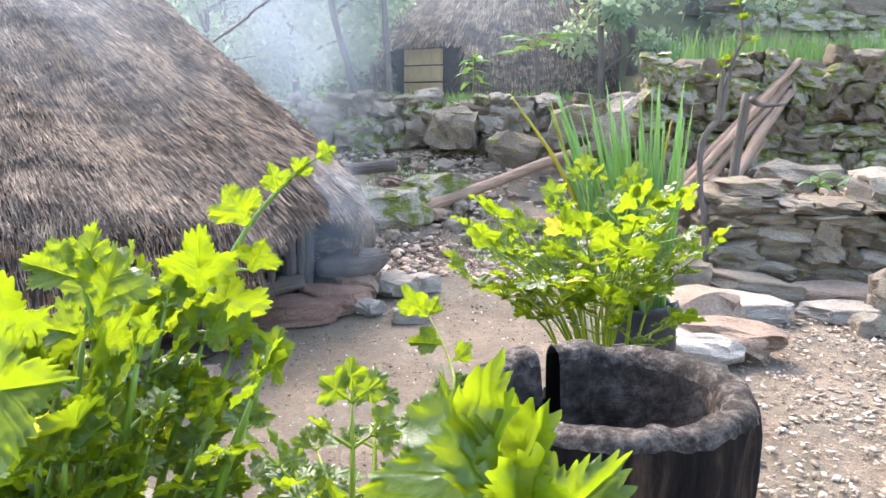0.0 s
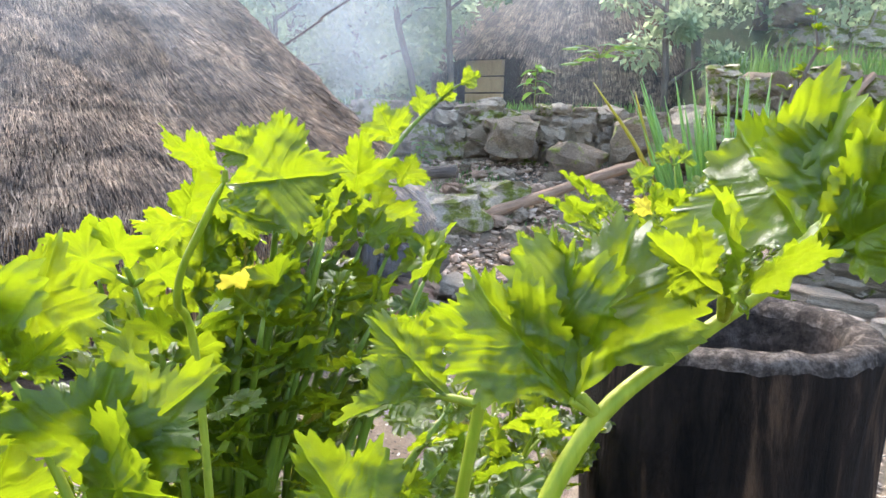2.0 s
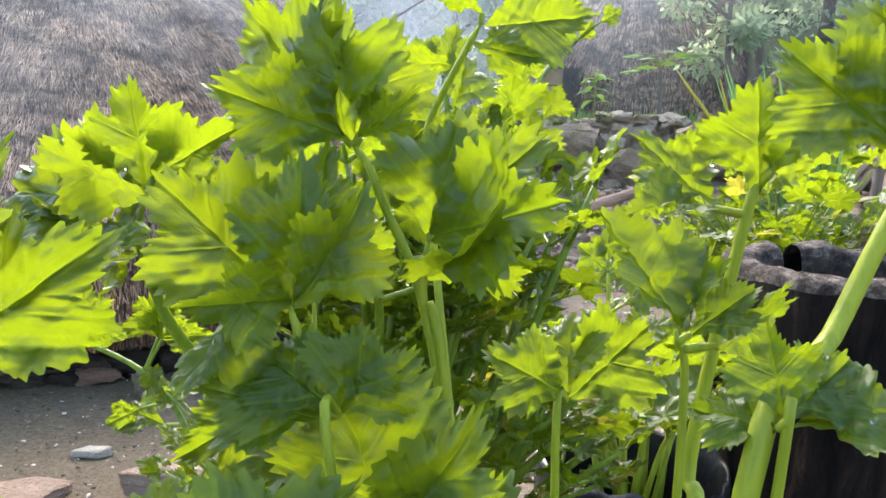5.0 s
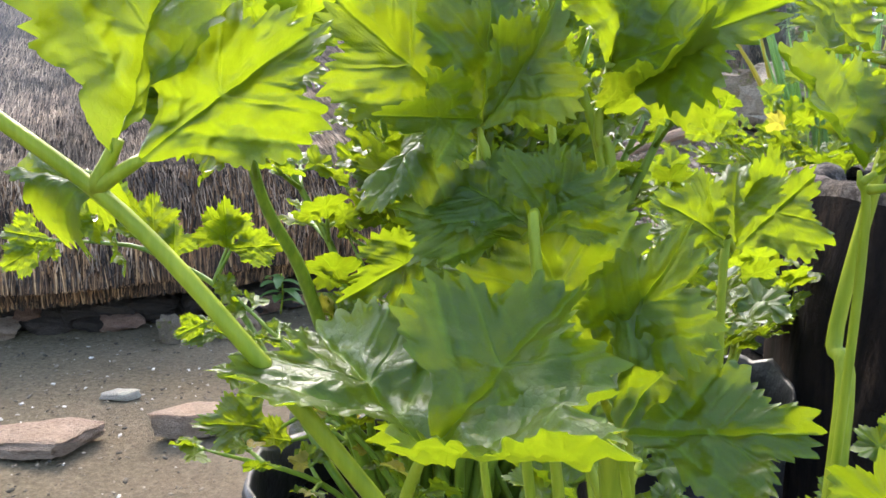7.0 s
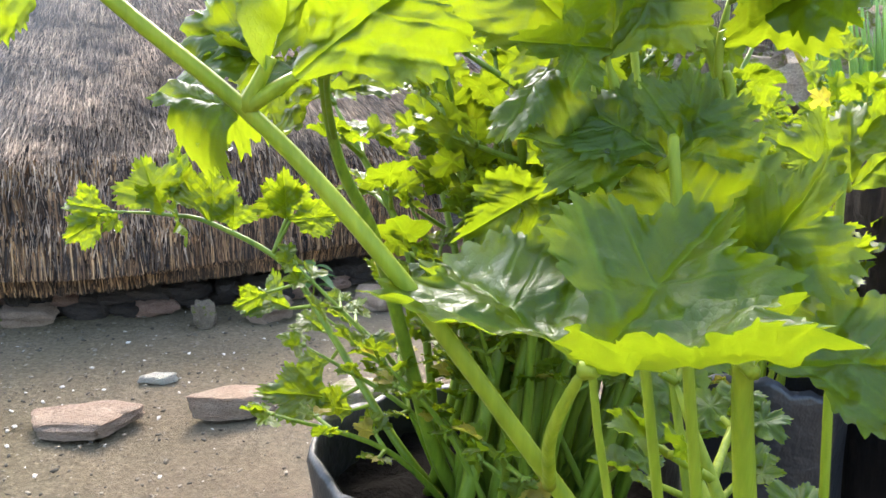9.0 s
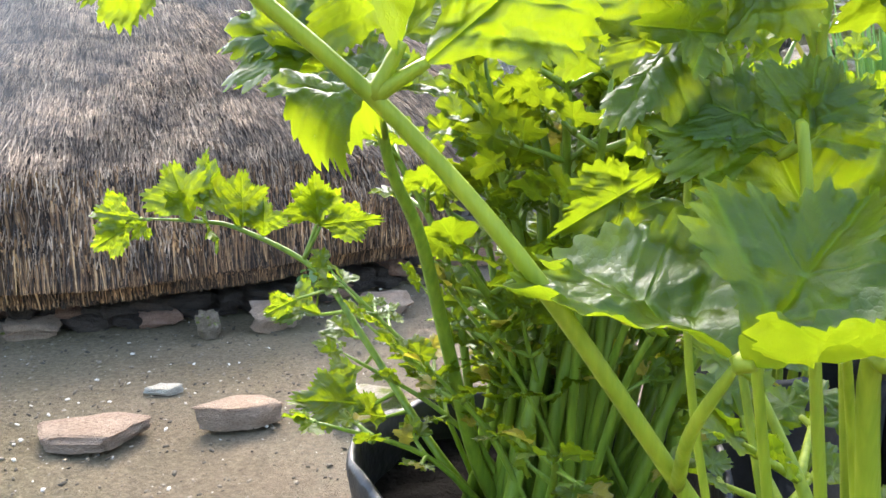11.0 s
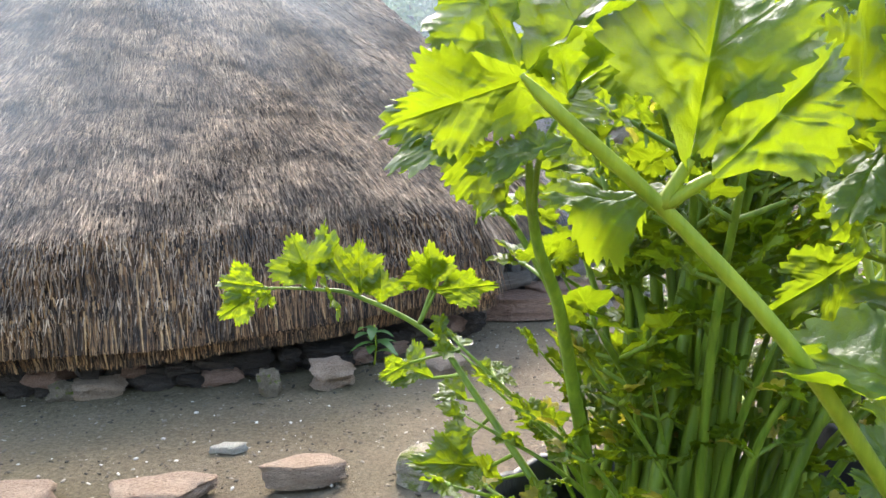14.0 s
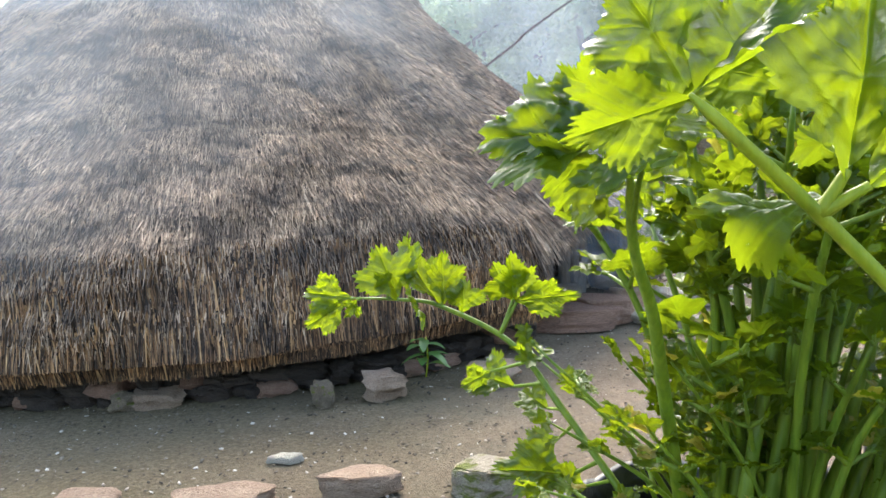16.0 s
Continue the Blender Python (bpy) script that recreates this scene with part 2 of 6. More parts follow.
# ---- mesh helpers ----
def mesh_from(name, verts, faces, material, smooth=True):
    me = bpy.data.meshes.new(name)
    me.from_pydata([tuple(v) for v in verts], [], [tuple(f) for f in faces])
    me.materials.append(material)
    if smooth:
        me.polygons.foreach_set("use_smooth", [True] * len(me.polygons))
    me.update()
    return me


def quads_mesh(name, verts, faces, material, smooth=False):
    """A large mesh from number arrays: all faces have the same number of corners."""
    me = bpy.data.meshes.new(name)
    k = faces.shape[1]
    me.vertices.add(len(verts))
    me.vertices.foreach_set("co", np.ascontiguousarray(verts, dtype=np.float32).ravel())
    me.loops.add(faces.size)
    me.loops.foreach_set("vertex_index", np.ascontiguousarray(faces, dtype=np.int32).ravel())
    me.polygons.add(len(faces))
    me.polygons.foreach_set("loop_start", np.arange(0, faces.size, k, dtype=np.int32))
    me.materials.append(material)
    me.update(calc_edges=True)
    if smooth:
        me.polygons.foreach_set("use_smooth", [True] * len(me.polygons))
    return me


def thing(name, label, category, place=(0, 0, 0), turn=0.0, group="", kind=""):
    ob = new(name)
    ob.empty_display_size = 0.05
    ob.matrix_basis = pose(*place, 0, 0, turn)
    return tagged(ob, label, category, group, kind)


def part(name, me, parent, m=None, label=""):
    """Links a mesh as one part under parent; m is its pose in the parent's space."""
    ob = new(name, me)
    ob.parent = parent
    if m is not None:
        ob.matrix_basis = m
    return tagged(ob, label)


def tube(points, radii, sides=10, groove=0.0, close=True):
    """Vertices and faces of a tube along points."""
    pts = [Vector(p) for p in points]
    verts, faces = [], []
    side = None
    for i, p in enumerate(pts):
        d = (pts[min(i + 1, len(pts) - 1)] - pts[max(i - 1, 0)]).normalized()
        if side is None:
            side = d.orthogonal().normalized()
        side = (side - d * side.dot(d)).normalized()
        up = d.cross(side)
        for k in range(sides):
            a = 2 * math.pi * k / sides
            r = radii[i] * (1 - groove * (k % 2)) 
            verts.append(p + side * (r * math.cos(a)) + up * (r * math.sin(a)))
    for i in range(len(pts) - 1):
        for k in range(sides):
            n = (k + 1) % sides
            faces.append((i * sides + k, i * sides + n, (i + 1) * sides + n, (i + 1) * sides + k))
    if close:
        faces.append(tuple(range(sides))[::-1])
        faces.append(tuple((len(pts) - 1) * sides + k for k in range(sides)))
    return verts, faces


def curve_points(ctrl, n):
    """A smooth line through the control points."""
    c = [Vector(p) for p in ctrl]
    c = [2 * c[0] - c[1]] + c + [2 * c[-1] - c[-2]]
    out = []
    for i in range(1, len(c) - 2):
        for s in range(n):
            u = s / n
            p0, p1, p2, p3 = c[i - 1 : i + 3]
            out.append(0.5 * (2 * p1 + (p2 - p0) * u + (2 * p0 - 5 * p1 + 4 * p2 - p3) * u * u + (3 * p1 - p0 - 3 * p2 + p3) * u ** 3))
    out.append(c[-2])
    return out


def stone_mesh(name, seed, material, rough=0.28, cuts=4):
    """A rough block about one unit across, with broken faces and worn edges."""
    r = random.Random(seed)
    bm = bmesh.new()
    bmesh.ops.create_cube(bm, size=1.0)
    bmesh.ops.subdivide_edges(bm, edges=bm.edges[:], cuts=cuts, use_grid_fill=True)
    off = Vector((r.uniform(0, 50), r.uniform(0, 50), r.uniform(0, 50)))
    for v in bm.verts:
        sphere = v.co.normalized() * 0.6
        v.co = v.co.lerp(sphere, 0.38)
        v.co += Vector([noise.noise(v.co * 1.9 + off + Vector((7 * k, 0, 0))) for k in range(3)]) * rough
        v.co += Vector([noise.noise(v.co * 4.6 + off + Vector((3 * k, 9, 0))) for k in range(3)]) * rough * 0.34
        v.co += Vector([noise.noise(v.co * 11.0 + off + Vector((3 * k, 4, 0))) for k in range(3)]) * rough * 0.14
    me = bpy.data.meshes.new(name)
    bm.to_mesh(me)
    bm.free()
    me.materials.append(material)
    return me


STONES = {k: [stone_mesh("stone", 10 * j + n, M[k]) for n in range(7)] for j, k in enumerate(("stone", "stone_dark", "stone_moss", "stone_red", "stone_pale", "stone_shaded", "stone_door"))}


def stone_pose(x, y, z, sx, sy, sz, turn=0.0, tip=0.0, lean=0.0):
    return pose(x, y, z, tip, lean, turn) @ Matrix.Diagonal((sx, sy, sz, 1))


# ---- ground ----
def smooth01(a, b, v):
    u = np.clip((v - a) / (b - a), 0, 1)
    return u * u * (3 - 2 * u)


def ground_height(x, y):
    """The yard, the slope behind it, the stone terraces and the hill beyond."""
    left = 0.72 * smooth01(5.9, 8.5, y) + 0.55 * smooth01(8.5, 8.62, y)
    right = 0.56 * smooth01(5.62, 5.72, y) + 0.1 * smooth01(5.8, 7.2, y) + 0.98 * smooth01(7.32, 7.42, y)
    k = smooth01(1.42, 1.56, x)
    z = left * (1 - k) + right * k
    z = z + k * 0.8 * smooth01(10.6, 10.8, y)
    z = z + 0.34 * np.maximum(0, y - 13.5) * (y < 45) + 0.34 * 31.5 * (y >= 45)
    return z


def axis(dense0, dense1, step, far):
    core = np.arange(dense0, dense1 + step / 2, step)
    grow = [step * 2]
    while sum(grow) < far:
        grow.append(grow[-1] * 1.45)
    out = np.cumsum(grow)
    return np.concatenate([core[0] - out[::-1], core, core[-1] + out])


gx, gy = axis(-4.6, 4.2, 0.06, 600), axis(0.6, 9.6, 0.06, 600)
GX, GY = np.meshgrid(gx, gy)
GZ = ground_height(GX, GY)
lump = np.array([[noise.noise(Vector((x * 1.7, y * 1.7, 0))) * 0.018 + noise.noise(Vector((x * 6, y * 6, 3))) * 0.007 for x in gx] for y in gy])
GZ = GZ + lump * (1 + 3.0 * smooth01(5.6, 7.0, GY)) * (np.hypot(GX, GY) < 40) - 0.012
nx, ny = len(gx), len(gy)
ii = (np.arange(ny - 1)[:, None] * nx + np.arange(nx - 1)[None, :]).ravel()
ground = new("ground", quads_mesh("ground", np.stack([GX.ravel(), GY.ravel(), GZ.ravel()], 1), np.stack([ii, ii + 1, ii + nx + 1, ii + nx], 1), M["earth"], True))
tagged(ground, "packed brown earth yard rising to stony terraces", "ground", kind="structure")


def scatter_stuff(name, label, category, count, xr, yr, size, mats, keep=None, flat=0.35):
    """Countless small broken pieces lying on the ground, as one object."""
    cube = np.array([(-1, -1, -1), (1, -1, -1), (1, 1, -1), (-1, 1, -1), (-1, -1, 1), (1, -1, 1), (1, 1, 1), (-1, 1, 1)], float) * 0.5
    quad = np.array([(3, 2, 1, 0), (4, 5, 6, 7), (0, 1, 5, 4), (1, 2, 6, 5), (2, 3, 7, 6), (3, 0, 4, 7)])
    x, y = rng.uniform(*xr, count), rng.uniform(*yr, count)
    if keep is not None:
        ok = keep(x, y)
        x, y = x[ok], y[ok]
    n = len(x)
    s = size[0] * (size[1] / size[0]) ** (rng.random(n) ** 2.2)
    v = cube[None] * (1 + rng.uniform(-0.38, 0.38, (n, 8, 3)))
    v *= (s[:, None] * np.stack([rng.uniform(0.7, 1.4, n), rng.uniform(0.5, 1.0, n), rng.uniform(0.4, 1.1, n) * flat], 1))[:, None, :]
    tip = rng.normal(0, 0.22, (n, 2))
    v[:, :, 2] += v[:, :, 0] * tip[:, :1] + v[:, :, 1] * tip[:, 1:]
    a = rng.uniform(0, 6.283, n)
    c, d = np.cos(a)[:, None], np.sin(a)[:, None]
    vx, vy = v[:, :, 0] * c - v[:, :, 1] * d, v[:, :, 0] * d + v[:, :, 1] * c
    z = ground_height(x, y) + 0.1 * s * flat
    out = np.stack([vx + x[:, None], vy + y[:, None], v[:, :, 2] + z[:, None]], 2).reshape(-1, 3)
    faces = (quad[None] + 8 * np.arange(n)[:, None, None]).reshape(-1, 4)
    ob = new(name, quads_mesh(name, out, faces, mats))
    return tagged(ob, label, category, kind="stuff")


def pebble_material(name, *stops):
    m = Mat(name)
    m.base(m.mix(0.4, m.ramp(m.island(), *stops), m.ramp(m.noise(40, 5), (0.3, (0.3, 0.3, 0.3)), (0.8, (0.8, 0.8, 0.8))), "OVERLAY"), 0.85, 0.25)
    return m.m


M["pebble"] = pebble_material("gravel_pieces", (0.0, (0.15, 0.108, 0.071)), (0.5, (0.25, 0.19, 0.13)), (0.9, (0.34, 0.265, 0.19)), (1.0, (0.5, 0.415, 0.325)))
M["rubble"] = pebble_material("brown_rubble", (0.0, (0.19, 0.124, 0.077)), (0.5, (0.34, 0.238, 0.158)), (0.9, (0.46, 0.345, 0.245)), (1.0, (0.62, 0.5, 0.39)))
M["chips"] = pebble_material("yard_grit", (0.0, (0.035, 0.028, 0.018)), (0.4, (0.1, 0.08, 0.052)), (0.85, (0.22, 0.175, 0.12)), (1.0, (0.6, 0.53, 0.43)))


# ---- thatched hut ----
HX, HY = -3.75, 4.95
PROFILE = [(2.80, 0.14), (2.86, 0.18), (2.87, 0.35), (2.80, 0.62), (2.58, 0.86), (2.23, 1.18), (1.78, 1.62), (1.43, 1.95), (1.0, 2.40), (0.5, 2.93), (0.14, 3.24), (0.02, 3.30)]
pr = np.array(PROFILE)
plen = np.concatenate([[0], np.cumsum(np.hypot(*np.diff(pr, axis=0).T))])


def roof_at(s, az):
    """Radius and height of the thatch at length s up from the eave."""
    r, z = np.interp(s, plen, pr[:, 0]), np.interp(s, plen, pr[:, 1])
    wob = 0.03 * np.sin(5 * az + 1) + 0.02 * np.sin(11 * az + s * 4) + 0.014 * np.sin(23 * az - s * 9)
    step = 0.022 * ((s * 3.1 + 0.15 * np.sin(7 * az)) % 1.0)
    low = np.clip(1 - s / 1.2, 0, 1) * (-0.05 + 0.13 * np.sin(az + 1.9))
    return r + wob * np.clip(r, 0.1, 1) - step, z + low


def doorway(az, z):
    d = np.degrees(az)
    return (d > -25) & (d < -2) & (z < 0.68 - 0.0009 * (d + 13) ** 2)


hut = thing("thatched_hut", "round hut with a grey-brown grass thatch dome", "hut", (HX, HY, 0))
az = np.linspace(-math.pi, math.pi, 217)
ss = np.linspace(0, plen[-1], 48)
S, A = np.meshgrid(ss, az, indexing="ij")
R, Z = roof_at(S, A)
bed = np.stack([(R - 0.03) * np.cos(A), (R - 0.03) * np.sin(A), Z], 2).reshape(-1, 3)
faces = []
for i in range(len(ss) - 1):
    for j in range(len(az) - 1):
        if not doorway(az[j] + 0.015, Z[i, j]):
            faces.append((i * len(az) + j, i * len(az) + j + 1, (i + 1) * len(az) + j + 1, (i + 1) * len(az) + j))
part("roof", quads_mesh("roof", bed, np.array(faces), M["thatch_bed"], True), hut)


def straw_mesh(name, az, s, length, width, lift, spread, mat):
    """Single straws lying down the slope of the roof."""
    n = len(az)
    r0, z0 = roof_at(s, az)
    daz = rng.normal(0, spread, n) * length
    s1 = s - length
    over = np.minimum(s1, 0)
    r1, z1 = roof_at(np.maximum(s1, 0), az)
    z1 = z1 + over
    az1 = az + daz / np.maximum(r1, 0.2)
    r0 = r0 + rng.uniform(-0.01, 0.012, n)
    r1 = r1 + lift + rng.uniform(0, 0.02, n)
    p0 = np.stack([r0 * np.cos(az), r0 * np.sin(az), z0], 1)
    p1 = np.stack([r1 * np.cos(az1), r1 * np.sin(az1), z1], 1)
    side = np.stack([-np.sin(az), np.cos(az), np.zeros(n)], 1) * width[:, None] * 0.5
    side[:, 2] += rng.normal(0, 0.3, n) * width
    v = np.stack([p0 - side, p0 + side, p1 + side * 0.5, p1 - side * 0.5], 1).reshape(-1, 3)
    f = np.arange(4 * n).reshape(-1, 4)
    return quads_mesh(name, v, f, mat)


def front_azimuth(n):
    a = np.radians(rng.uniform(-150, 40, n))
    back = rng.random(n) < 0.12
    return np.where(back, rng.uniform(-math.pi, math.pi, n), a)


n = 330000
a = front_azimuth(n)
top = plen[-1]
s = top * (1 - np.sqrt(rng.random(n) * 0.985 + 0.01)) + 0.0
s = np.clip(s + 0.06, 0.05, top - 0.03)
ok = ~doorway(a, np.interp(s - 0.1, plen, pr[:, 1])) & ((s > 0.55) | (rng.random(n) < 0.12 + 0.5 * (s - 0.1)))
a, s = a[ok], s[ok]
n = len(a)
thatch = part("thatch", straw_mesh("thatch", a, s, rng.uniform(0.025, 0.085, n), np.where(s > 0.9, rng.uniform(0.0018, 0.0046, n), rng.uniform(0.0022, 0.0056, n)), 0.007, 0.18, M["straw"]), hut, label="weathered grass straws of the roof")
tagged(thatch, kind="stuff")
n = 40000
a = np.radians(rng.uniform(-150, 40, n))
s = rng.uniform(0.02, 0.55, n)
ok = ~doorway(a, np.interp(s, plen, pr[:, 1]) - 0.05)
a, s = a[ok], s[ok]
n = len(a)
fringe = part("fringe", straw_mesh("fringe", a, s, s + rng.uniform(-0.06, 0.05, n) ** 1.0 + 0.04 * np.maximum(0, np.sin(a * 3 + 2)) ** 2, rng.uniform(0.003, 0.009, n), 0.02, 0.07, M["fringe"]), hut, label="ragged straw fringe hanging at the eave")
tagged(fringe, kind="stuff")
# straws over the doorway
n = 2600
a = np.radians(rng.uniform(-26, -1, n))
z_top = 0.68 - 0.0009 * (np.degrees(a) + 13) ** 2
s = np.interp(z_top + rng.uniform(0.0, 0.12, n), pr[:, 1], plen)
door_fringe = part("door_fringe", straw_mesh("door_fringe", a, s, rng.uniform(0.1, 0.26, n), rng.uniform(0.003, 0.008, n), 0.03, 0.1, M["straw"]), hut)
tagged(door_fringe, kind="stuff")
v, f = [], []
for k in range(64):
    t = 2 * math.pi * k / 64
    for z in (0.0, 0.75):
        v.append((2.46 * math.cos(t), 2.46 * math.sin(t), z))
for k in range(64):
    d = math.degrees(2 * math.pi * k / 64)
    d = d - 360 if d > 180 else d
    if not -20 < d < -5:
        n1 = (k + 1) % 64
        f.append((2 * k, 2 * n1, 2 * n1 + 1, 2 * k + 1))
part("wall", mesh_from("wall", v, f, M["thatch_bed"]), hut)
for d in (-25, -23.6, -22, -20.5, -18.4, -12, -6, -4.6, -3.2, -1.8):
    t = math.radians(d)
    rr = 2.50 + rnd.uniform(-0.03, 0.05)
    vv, ff = tube(curve_points([(rr * math.cos(t), rr * math.sin(t), 0), ((rr + 0.02) * math.cos(t), (rr + 0.02) * math.sin(t), 0.4), ((rr - 0.03) * math.cos(t), (rr - 0.03) * math.sin(t), 0.85)], 3), [0.022 + 0.02 * rnd.random()] * 7, 8)
    part("door_post", mesh_from("door_post", vv, ff, M["grey_wood"]), hut)

# stone footing under the eave
footing = tagged(new("stone_footing"), "low ring of field stones coloured dark for the shade under the thatch eave", "stone footing", kind="structure")
footing.location = (HX, HY, 0)
for course in range(2):
    d = -135.0
    while d < -22:
        w = rnd.uniform(0.06, 0.17)
        t = math.radians(d)
        rr = 2.63 + rnd.uniform(-0.03, 0.03)
        h = rnd.uniform(0.045, 0.065)
        # most stones get the colour with the eave's shade painted in
        kind = "stone_door" if rnd.random() < (0.05 if d < -62 else 0.22) else "stone_shaded"
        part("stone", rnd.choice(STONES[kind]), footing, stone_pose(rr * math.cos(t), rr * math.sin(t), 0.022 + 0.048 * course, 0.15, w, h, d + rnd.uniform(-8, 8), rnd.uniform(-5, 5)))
        d += math.degrees(w / 2.64) * 0.98


# ---- dry stone walls ----
def stone_wall(name, label, p0, p1, z0, z1, size, depth, kinds, ragged=0.1, limit=300):
    """A rough wall of separate field stones between two points of the plan."""
    wall = tagged(new(name), label, "stone wall", kind="structure")
    (ax, ay), (bx, by) = p0, p1
    length = math.hypot(bx - ax, by - ay)
    turn = math.degrees(math.atan2(by - ay, bx - ax))
    wall.matrix_basis = pose(ax, ay, 0, 0, 0, turn)
    core_v = [(0, 0.12, z0 - 0.3), (length, 0.12, z0 - 0.3), (length, depth, z0 - 0.3), (0, depth, z0 - 0.3), (0, 0.12, z1 - 0.12), (length, 0.12, z1 - 0.12), (length, depth, z1 - 0.12), (0, depth, z1 - 0.12)]
    part("packing", mesh_from("packing", core_v, [(3, 2, 1, 0), (4, 5, 6, 7), (0, 1, 5, 4), (1, 2, 6, 5), (2, 3, 7, 6), (3, 0, 4, 7)], M["litter"], False), wall)
    z, count = z0 - 0.03, 0
    while z < z1 - 0.03:
        h = rnd.uniform(0.7, 1.25) * size[1]
        x = rnd.uniform(-0.1, 0.0)
        while x < length and count < limit:
            w = rnd.uniform(0.6, 1.6) * size[0]
            hh = h * rnd.uniform(0.85, 1.2)
            if z + h < z1 or rnd.random() > ragged * 3.5:
                part("stone", rnd.choice(STONES[rnd.choice(kinds)]), wall, stone_pose(x + w / 2, 0.1 + rnd.uniform(-0.05, 0.05), z + hh / 2 + rnd.uniform(-0.02, 0.02), w * 1.02, 0.32 * rnd.uniform(0.8, 1.2), hh * 1.05, rnd.uniform(-8, 8), rnd.uniform(-6, 6), rnd.uniform(-7, 7)))
                count += 1
            x += w * 0.97
        z += h * 0.93
    return wall


stone_wall("wall_terrace", "rough terrace wall of large grey boulders", (-2.6, 8.35), (1.55, 8.35), 0.62, 1.25, (0.22, 0.15), 0.5, ["stone", "stone_dark", "stone_moss"], 0.12)
stone_wall("wall_upper", "mossy dry stone wall below the onion bed", (1.25, 7.3), (4.4, 6.75), 0.45, 1.62, (0.2, 0.15), 0.5, ["stone_moss", "stone_moss", "stone_dark"], 0.08)
stone_wall("wall_high", "overgrown upper terrace wall of dark stones", (2.6, 10.6), (7.4, 10.0), 1.5, 2.4, (0.4, 0.28), 0.5, ["stone_moss", "stone_dark"], 0.1)
stone_wall("wall_low", "low dry stone wall of flat stacked stones", (1.45, 5.5), (3.2, 5.35), 0.0, 0.6, (0.21, 0.115), 0.4, ["stone", "stone_dark", "stone_dark"], 0.1)
stone_wall("wall_step", "short return of the low stacked stone wall", (1.40, 6.1), (1.46, 5.5), 0.0, 0.58, (0.2, 0.115), 0.3, ["stone_dark", "stone_dark", "stone"], 0.1)


# ---- celery ----
# outline of a celery leaflet: degrees round its middle from the tip, and radius
LEAF_RIM = [(0, 0.56), (12, 0.51), (24, 0.45), (33, 0.375), (38, 0.355), (43, 0.39), (54, 0.50), (66, 0.56), (80, 0.53), (98, 0.47), (114, 0.395), (132, 0.30), (150, 0.29), (166, 0.36), (180, 0.45)]


